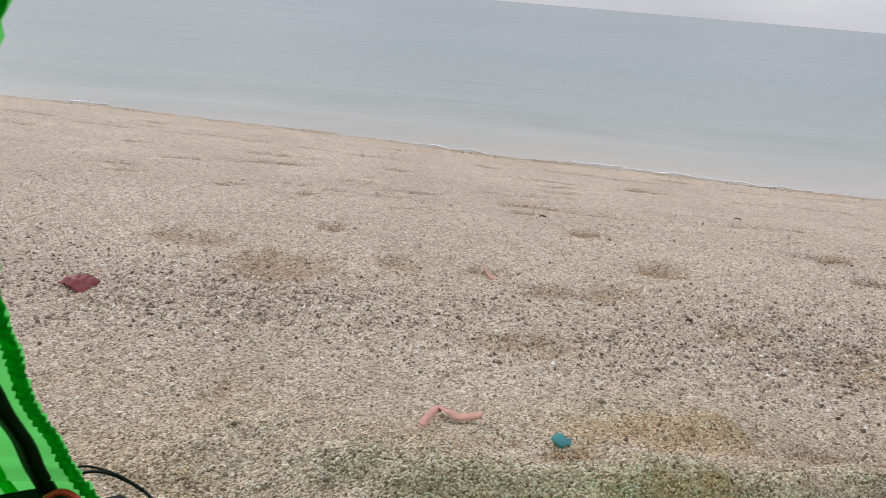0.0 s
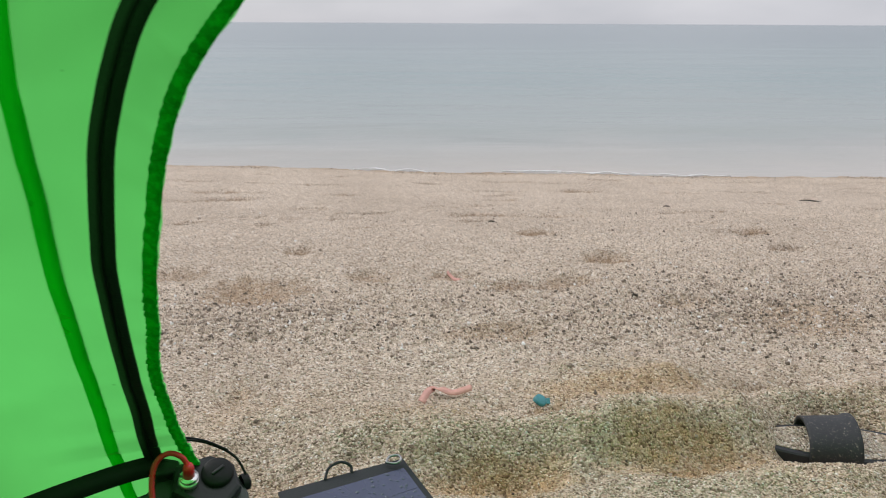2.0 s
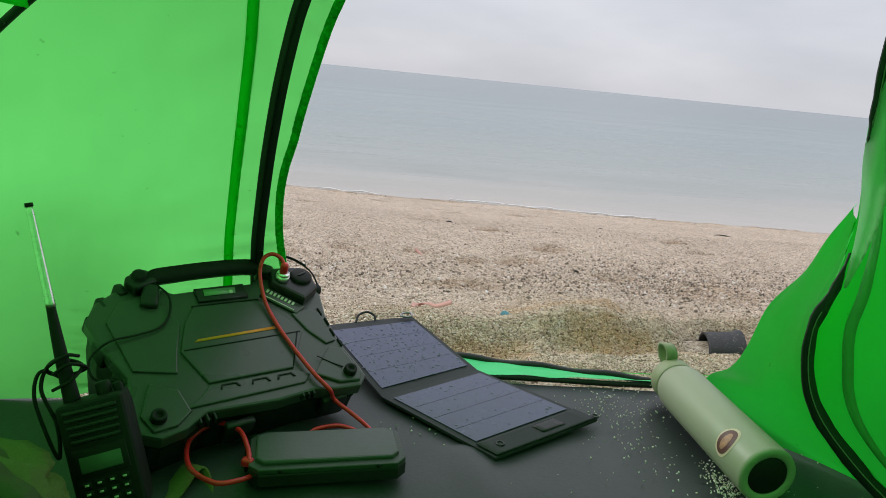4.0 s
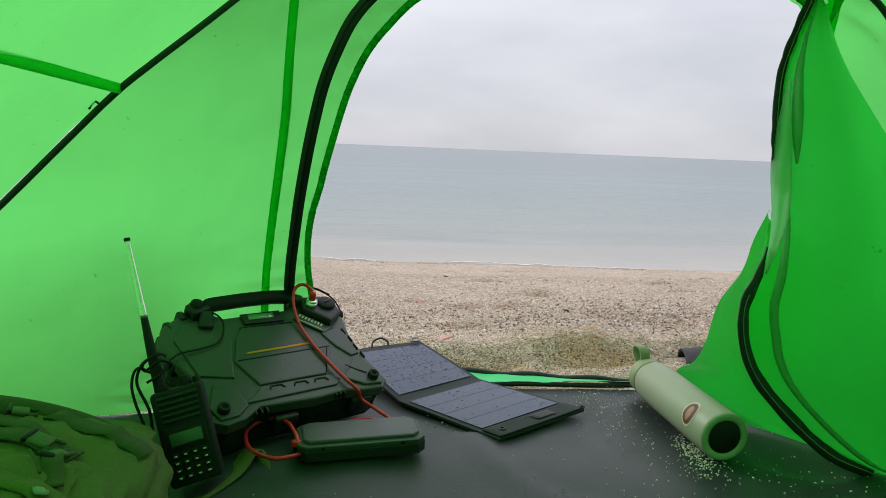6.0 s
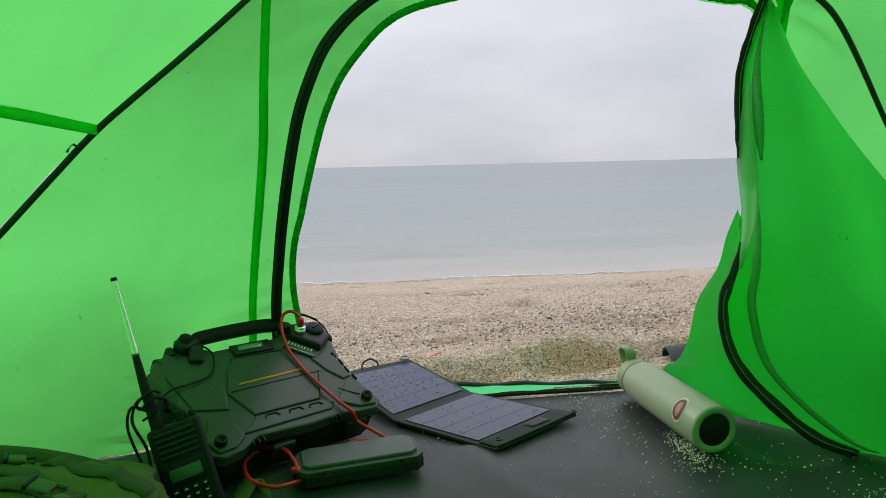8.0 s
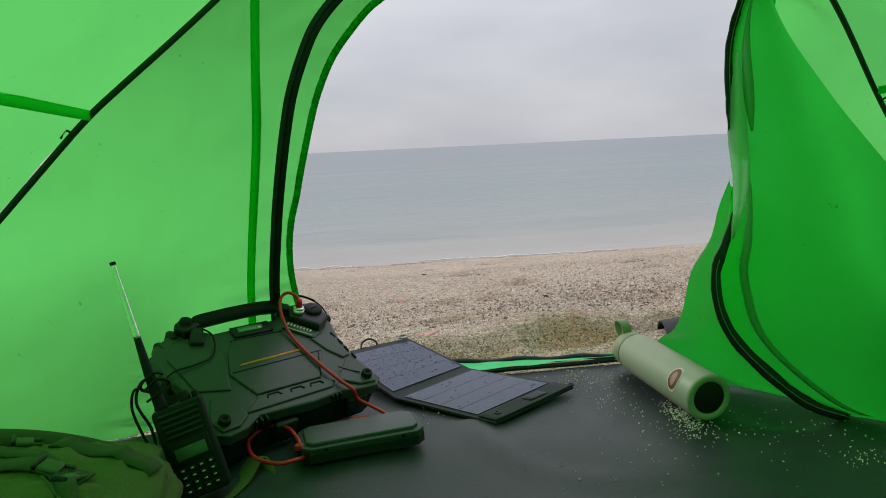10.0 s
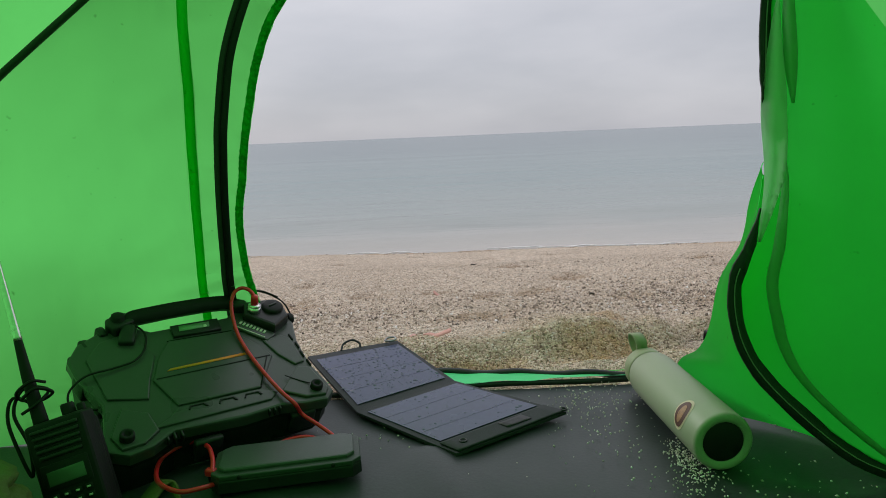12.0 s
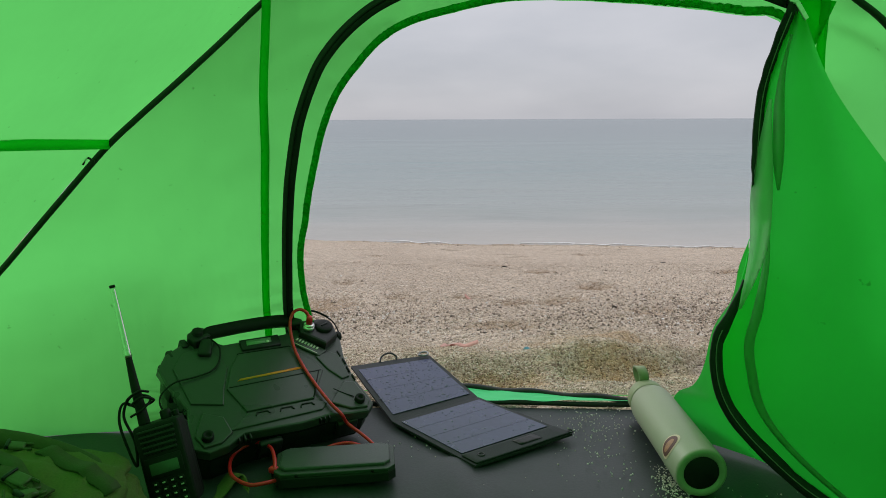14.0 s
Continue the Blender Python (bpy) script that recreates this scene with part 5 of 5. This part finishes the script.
def build_radio():
    z = Vector((-0.26, 0.24, 0.935)).normalized()
    y = Vector((-0.10, 0.95, -0.28))
    x = y.cross(z).normalized()
    y = z.cross(x)
    rd = empty("handheld_radio", axes((-0.361, -0.032, 0.024), x, y, z))
    tagged(rd, "black handheld two-way radio with a raised telescopic antenna", "radio")
    part("body", block(0.056, 0.034, 0.108, (0, 0, 0.054), 0.005, 3), M_RUBBER, rd)
    part("battery", block(0.052, 0.016, 0.098, (0, 0.022, 0.050), 0.004, 2), M_RUBBER, rd)
    for i in range(5):
        part("speaker_rib", block(0.044 - 0.001 * i, 0.003, 0.004, (0, -0.0178, 0.100 - 0.0065 * i), 0.0012), M_BLACK, rd)
    part("screen_bezel", block(0.044, 0.002, 0.026, (0, -0.0175, 0.054), 0.001), M_RUBBER, rd)
    part("screen", block(0.034, 0.0012, 0.014, (0, -0.0190, 0.053), 0.0003), M_LCD_OFF, rd, "grey-green screen")
    for i in range(4):
        for j in range(4):
            key = part("key", block(0.0078, 0.0022, 0.0058, (-0.0155 + 0.0103 * j, -0.0178, 0.035 - 0.0082 * i), 0.0012), M_RUBBER, rd)
            part("key_print", block(0.0034, 0.0004, 0.0018, (-0.0155 + 0.0103 * j, -0.0191, 0.035 - 0.0082 * i), 0, 1), M_PRINT, key, "white key mark")
    for x0, r, h in ((0.012, 0.0065, 0.012), (0.024, 0.004, 0.008)):
        part("knob", lathe([(0, h), (r * 0.8, h), (r, h - 0.002), (r, 0)], 20, Matrix.Translation((x0 - 0.002, 0.002, 0.107))), M_RUBBER, rd)
    part("antenna_base", tube([(-0.017, 0.002, 0.106), (-0.017, 0.002, 0.155), (-0.016, 0.0025, 0.196)], lambda s: 0.0072 - 0.0034 * s, 12, 24), M_RUBBER, rd, "black rubber antenna base")
    rod = part("antenna_rod", tube([(-0.016, 0.0025, 0.194), (-0.015, 0.003, 0.240), (-0.014, 0.0035, 0.286)], lambda s: 0.0041 - 0.0011 * s, 10, 24), M_STEEL, rd, "silver telescopic rod")
    part("antenna_tip", lathe([(0, 0.004), (0.0034, 0.0036), (0.0036, 0.0004), (0.002, 0.0)], 16, Matrix.Translation((-0.014, 0.0035, 0.285))), M_RUBBER, rod, "small black tip")
    coil = [(-0.020, 0.006, 0.128), (-0.036, 0.004, 0.140), (-0.046, 0.004, 0.120), (-0.044, 0.004, 0.085), (-0.038, 0.002, 0.06), (-0.034, 0.004, 0.09), (-0.040, 0.006, 0.125), (-0.026, 0.008, 0.146), (-0.004, 0.006, 0.138), (-0.010, -0.008, 0.128), (-0.028, -0.006, 0.122)]
    part("lanyard", tube(coil, 0.0017, 6, 110), M_RUBBER, rd, "looped black wrist cord")
    coil = [(-0.024, -0.008, 0.136), (-0.008, -0.012, 0.142), (0.000, 0.004, 0.134), (-0.016, 0.014, 0.130), (-0.030, 0.006, 0.136), (-0.026, -0.008, 0.144), (-0.010, -0.010, 0.150), (-0.004, 0.004, 0.146)]
    part("lanyard", tube(coil, 0.0017, 6, 90), M_RUBBER, rd, "looped black wrist cord")


build_radio()


def build_backpack():
    bp = empty("backpack", pose(-0.585, -0.165, 0.0))
    bp.matrix_world = pose(-0.585, -0.165, 0.0) @ Matrix.Diagonal((1, 1, 0.86, 1))
    tagged(bp, "olive green canvas rucksack lying on the tent floor", "backpack")
    def lump(cx, cy, cz, rx, ry, rz, power, seed, amp=0.012):
        def fn(u, v):
            a, b = 2 * math.pi * u, math.pi * (v - 0.5)
            s = lambda t: math.copysign(abs(t) ** power, t)
            d = Vector((s(math.cos(b)) * s(math.cos(a)), s(math.cos(b)) * s(math.sin(a)), s(math.sin(b))))
            k = 1 + amp / 0.1 * noise.noise(d * 2.2 + Vector((seed, 0, 0))) + 0.9 * amp / 0.1 * (0.3 - abs(noise.noise(d * 5 + Vector((0, seed, 0))))) + 0.12 * amp / 0.1 * noise.noise(d * 14 + Vector((0, seed, 0)))
            return (cx + rx * d.x * k, cy + ry * d.y * k, max(cz + rz * d.z * k, 0.006))
        bm = sheet(fn, 96, 52)
        bmesh.ops.remove_doubles(bm, verts=bm.verts, dist=1e-5)
        bmesh.ops.recalc_face_normals(bm, faces=bm.faces)
        return bm
    part("body", lump(0, 0, 0.068, 0.20, 0.15, 0.080, 0.62, 1.0), M_OLIVE, bp)
    part("top_rim", tube([(-0.20, 0.10, 0.145), (-0.08, 0.125, 0.150), (0.04, 0.12, 0.140), (0.13, 0.10, 0.118), (0.175, 0.06, 0.100)], 0.014, 10, 50), M_OLIVE_D, bp, "rolled dark olive top edge")
    part("top_pocket", lump(0.03, -0.045, 0.112, 0.135, 0.095, 0.045, 0.7, 4.0, 0.011), M_OLIVE, bp, "puffy olive pocket")
    part("front_pocket", lump(-0.02, -0.125, 0.085, 0.150, 0.070, 0.060, 0.75, 9.0, 0.010), M_OLIVE, bp, "bulging olive front pocket")
    part("side_pocket", lump(0.145, 0.03, 0.065, 0.065, 0.085, 0.052, 0.7, 7.0, 0.010), M_OLIVE, bp)
    part("piping", tube([(-0.16, -0.10, 0.142), (-0.06, -0.085, 0.152), (0.05, -0.095, 0.142), (0.11, -0.12, 0.112), (0.135, -0.14, 0.07)], 0.0035, 8, 50), M_OLIVE_D, bp)
    for k in range(5):
        part("fold", tube([(-0.10 + 0.05 * k, 0.10 - 0.012 * k, 0.142 - 0.004 * k), (-0.085 + 0.05 * k, 0.05, 0.152 - 0.004 * k), (-0.075 + 0.05 * k, 0.0, 0.150 - 0.004 * k)], lambda s: 0.002 + 0.008 * math.sin(math.pi * s), 8, 24), M_OLIVE, bp)
    tree = [BVHTree.FromPolygons([v.co.copy() for v in o.data.vertices], [tuple(p.vertices) for p in o.data.polygons]) for o in bp.children if o.type == "MESH"]

    def top_at(x, y):
        hits = [t.ray_cast(Vector((x, y, 0.5)), Vector((0, 0, -1)))[0] for t in tree]
        return max([h.z for h in hits if h is not None] + [0.006])

    def strap(pts, w, mat=None, name="strap"):
        n = 44
        flat = spline([(x, y, 0) for x, y in pts], n)
        ln = np.array([(p[0], p[1], top_at(p[0], p[1])) for p in flat])
        for _ in range(4):
            ln[1:-1, 2] = np.maximum(ln[1:-1, 2], (ln[:-2, 2] + ln[2:, 2]) / 2)
        ln[:, 2] += 0.0035
        t = np.gradient(ln, axis=0)
        sd = np.cross(t, (0, 0, 1.0))
        sd /= np.linalg.norm(sd, axis=1)[:, None]
        return part(name, ribbon(ln, sd, w, 0.0028), mat or M_OLIVE_D, bp, "dark olive webbing strap")

    strap([(-0.06, 0.02), (0.04, 0.03), (0.10, 0.02), (0.145, 0.0)], 0.022)
    strap([(0.02, 0.09), (0.08, 0.05), (0.125, 0.0), (0.15, -0.06)], 0.016)
    strap([(0.09, 0.095), (0.13, 0.07), (0.165, 0.05), (0.195, 0.035)], 0.020)
    strap([(-0.05, -0.06), (0.05, -0.05), (0.12, -0.06), (0.165, -0.08)], 0.018, M_OLIVE)
    strap([(-0.10, -0.135), (0.0, -0.12), (0.08, -0.12), (0.12, -0.135)], 0.014)

    def buckle(x, y, a, k=1.0):
        z = top_at(x, y) + 0.007
        m = pose(0, 0, 0, 6, 18, a)
        bk = part("buckle", block(0.030 * k, 0.022 * k, 0.007, (x, y, z), 0.0025, 2, m), M_TAG2, bp, "moulded olive buckle")
        for q in (-0.009, 0.009):
            o = m @ Vector((0.020 * k, q * k, 0))
            part("buckle_prong", block(0.016 * k, 0.004 * k, 0.005, (x + o.x, y + o.y, z + o.z), 0.0015, 2, m), M_TAG2, bk)
        o = m @ Vector((-0.016 * k, 0, 0.002))
        part("buckle_bar", block(0.004, 0.026 * k, 0.007, (x + o.x, y + o.y, z + o.z), 0.0015, 2, m), M_BLACK, bk)

    buckle(0.112, 0.014, -15, 0.72)
    buckle(0.132, -0.006, 60, 0.6)
    buckle(0.060, 0.095, 20, 0.6)
    # broad ribbed shoulder strap, with its weave as raised cross ribs
    broad = [(-0.16, -0.02), (-0.09, -0.055), (-0.04, -0.10), (-0.02, -0.15)]
    strap(broad, 0.036, M_OLIVE, "shoulder_strap")
    for p in spline([(x, y, 0) for x, y in broad], 30)[2:-2]:
        part("strap_rib", block(0.030, 0.0016, 0.0016, (p[0], p[1], top_at(p[0], p[1]) + 0.0062), 0, 1, pose(0, 0, 0, 0, 0, 40)), M_OLIVE_D, bp)
    part("pocket_piping", tube([(0.02, -0.155, 0.118), (0.045, -0.125, 0.146), (0.09, -0.105, 0.142), (0.13, -0.11, 0.112), (0.15, -0.13, 0.07)], 0.0030, 8, 40), M_OLIVE_D, bp)
    part("side_tab", block(0.034, 0.006, 0.034, (0.165, 0.085, 0.098), 0.002, 2, pose(0, 0, 0, -8, 14, -10)), M_OLIVE_D, bp, "upright dark olive webbing tab")
    z = top_at(0.13, -0.05)
    part("zip_cord", tube([(0.115, -0.015, top_at(0.115, -0.015) + 0.008), (0.128, -0.035, z + 0.010), (0.138, -0.052, z + 0.007)], 0.0014, 6), M_OLIVE_D, bp)
    part("zip_pull", block(0.011, 0.026, 0.003, (0.144, -0.068, top_at(0.144, -0.068) + 0.006), 0.003, 2, pose(0, 0, 0, -12, 25, 22)), M_TAG, bp, "grey-green zip pull")
    tail = [(0.16, 0.06, 0.02), (0.215, 0.115, 0.008), (0.255, 0.165, 0.012), (0.275, 0.198, 0.030), (0.288, 0.185, 0.012), (0.292, 0.155, 0.006)]
    part("strap_end", ribbon(spline(tail, 40), [(0.75, -0.55, 0.2)] * 40, 0.026, 0.003), M_OLIVE, bp, "loose end of olive webbing")


build_backpack()


# ---------------------------------------------------------------- things on the beach
def dusty_material():
    m, nt, N, K, out = node_material("sandy_rubber")
    p = N("ShaderNodeBsdfPrincipled")
    nz = noise_node(nt, 330.0, 3, 0.7)
    r = ramp_node(nt, nz.outputs[0], [(0.0, (0.020, 0.021, 0.024)), (0.62, (0.024, 0.025, 0.028)), (0.69, (0.36, 0.30, 0.24))])
    K(r.outputs[0], p.inputs["Base Color"])
    p.inputs["Roughness"].default_value = 0.65
    b = N("ShaderNodeBump")
    b.inputs["Strength"].default_value, b.inputs["Distance"].default_value = 0.5, 0.001
    K(nz.outputs[0], b.inputs["Height"])
    K(b.outputs[0], p.inputs["Normal"])
    K(p.outputs[0], out.inputs[0])
    return m


M_DUSTY = dusty_material()


def build_sandal():
    x0, y0 = 0.655, 0.580
    g = ground_at(x0, y0)
    s = empty("sandal", pose(x0, y0, g + 0.030, 3, -3, -17))
    tagged(s, "black rubber slide sandal half buried in sand", "sandal")
    out = []
    for i in range(40):
        t = 2 * math.pi * i / 40
        px, py = 0.135 * math.cos(t), 0.047 * math.sin(t)
        out.append((px, py * (1.0 + 0.12 * math.cos(t))))
    part("sole", prism(out, 0.0, 0.026, 0.006, 3), M_SANDAL, s)
    part("footbed", prism([(x * 0.86, y * 0.8) for x, y in out], 0.0262, 0.0275, 0.001), M_SAND, s, "sand-covered footbed")
    def upper(u, v):
        a = math.pi * (0.02 + 0.96 * v)
        w = 0.048 + 0.004 * u + 0.003 * (u > 0.9)
        h = 0.044 + 0.009 * u + 0.003 * (u > 0.9)
        return (-0.046 + 0.072 * u, w * math.cos(a), 0.014 + h * math.sin(a) ** 0.8)
    part("strap", sheet(upper, 12, 28, -0.005), M_DUSTY, s, "broad moulded black strap dusted with sand")


build_sandal()


def build_litter():
    # crushed crimson plastic
    x, y = -0.822, 1.198
    g = ground_at(x, y)
    bm = sheet(lambda u, v: (0.045 * (2 * u - 1) * (1 - 0.45 * v) + 0.004 * noise.noise(Vector((u * 4, v * 4, 8))), 0.028 * (2 * v - 1) + 0.004 * noise.noise(Vector((u * 5, v * 5, 5))), 0.022 * math.sin(math.pi * u) * (0.6 + 0.4 * math.sin(5 * v)) + 0.008 * noise.noise(Vector((u * 6, v * 6, 1)))), 24, 16, -0.003)
    ob = part("plastic_scrap", bm, M_CRIMSON)
    ob.matrix_world = pose(x, y, g + 0.004, 12, 8, -25)
    tagged(ob, "crumpled faded crimson plastic scrap lying on sand", "litter")
    # teal bottle cap, torn
    x, y = 0.200, 0.716
    g = ground_at(x, y)
    cap = empty("bottle_cap", pose(x, y, g - 0.001, 30, 14, 20))
    tagged(cap, "battered teal plastic bottle cap on the sand", "litter")
    part("cap_shell", lathe([(0, 0.010), (0.009, 0.0097), (0.0113, 0.008), (0.0118, 0.0), (0.0105, 0.0), (0.0100, 0.008), (0, 0.009)], 28), M_TEAL, cap)
    part("torn_edge", sheet(lambda u, v: (0.010 + 0.010 * u, -0.006 + 0.010 * v, 0.003 + 0.004 * u * v), 6, 6, -0.0015), M_TEAL, cap)
    # twisted orange ribbon
    rb = [(-0.008, 0.690), (0.004, 0.735), (0.016, 0.776), (0.028, 0.752), (0.050, 0.738), (0.082, 0.733)]
    ln = spline([(a, b, ground_at(a, b) + 0.011 + 0.006 * (i % 2)) for i, (a, b) in enumerate(rb)], 40)
    sides = list(np.cross(np.gradient(ln, axis=0), (0.25, -0.35, 0.9)))
    ob = part("ribbon_scrap", ribbon(ln, [tuple(np.array(q) / np.linalg.norm(q)) for q in sides], 0.013, 0.0012), M_RIBBON)
    tagged(ob, "twisted faded orange ribbon half sunk in sand", "litter")
    rb = [(0.108, 1.60), (0.127, 1.573), (0.150, 1.545)]
    ob = part("ribbon_scrap", ribbon(spline([(a, b, ground_at(a, b) + 0.006) for a, b in rb], 16), [(0.3, 0.8, 0.4)] * 16, 0.014, 0.0012), M_RIBBON)
    tagged(ob, "short scrap of faded orange ribbon on sand", "litter")
    # driftwood chips
    for x, y, l, a in ((1.43, 3.05, 0.022, 10), (0.351, 2.306, 0.016, 10), (2.42, 3.30, 0.06, -15), (0.605, 1.333, 0.010, 30)):
        g = ground_at(x, y)
        bm = tube([(-l, 0, 0.004), (-l * 0.3, 0.004, 0.008), (l * 0.4, -0.003, 0.007), (l, 0.002, 0.003)], lambda s: 0.0035 * (0.5 + math.sin(math.pi * s)) * (0.6 + l * 4), 8, 20)
        ob = part("driftwood", bm, M_WEED)
        ob.matrix_world = pose(x, y, g, 0, 0, a)
        tagged(ob, "small dark piece of driftwood on the beach", "driftwood", "driftwood on the beach")


build_litter()


def build_foam():
    """Thin broken lines of foam where the water meets the beach."""
    for x0, x1, y0, w in ((-4.1, -3.6, 5.60, 0.024), (-0.45, 0.25, 5.58, 0.014), (0.95, 1.5, 5.62, 0.016), (1.45, 2.2, 5.58, 0.020), (2.15, 3.0, 5.56, 0.012)):
        n = 70
        ln, ws = [], []
        for i in range(n):
            f = i / (n - 1)
            x = x0 + (x1 - x0) * f
            ln.append((x, y0 - 0.06 - float(shore_wobble(x)) + 0.09 * noise.noise(Vector((x * 6, 0, 0))), SEA_LEVEL + 0.008))
            ws.append(w * math.sin(math.pi * f) ** 0.6 * max(0.06, 0.5 + 1.6 * noise.noise(Vector((x * 7, 3, 0)))) + 0.002)
        bm = ribbon(ln, [(0, 1, 0)] * n, ws, 0.012)
        tagged(part("foam_line", bm, M_FOAM), "thin broken line of white foam at the water's edge", "foam", kind="stuff")


build_foam()


def build_spilt_sand():
    rng = np.random.default_rng(21)
    places = []
    def spill(x, y, sx, sy, k):
        for _ in range(k):
            px, py = rng.normal(x, sx), rng.normal(y, sy)
            if py < 0.285:
                places.append((px, py, 0.0042 + 0.001 * rng.random(), rng.uniform(0.0008, 0.0017)))
    spill(0.235, 0.20, 0.045, 0.05, 190)
    spill(0.20, 0.12, 0.03, 0.05, 80)
    spill(0.282, 0.02, 0.010, 0.022, 260)
    spill(0.275, -0.03, 0.02, 0.018, 120)
    spill(0.40, -0.06, 0.06, 0.06, 60)
    spill(0.20, -0.05, 0.12, 0.10, 110)
    spill(-0.08, 0.10, 0.06, 0.06, 50)
    spill(0.42, -0.16, 0.02, 0.012, 35)
    spill(-0.28, -0.02, 0.08, 0.05, 40)
    scatter("spilt_sand", M_SPILT, places, "pale sand grains spilt over the tent floor", "sand")


build_spilt_sand()
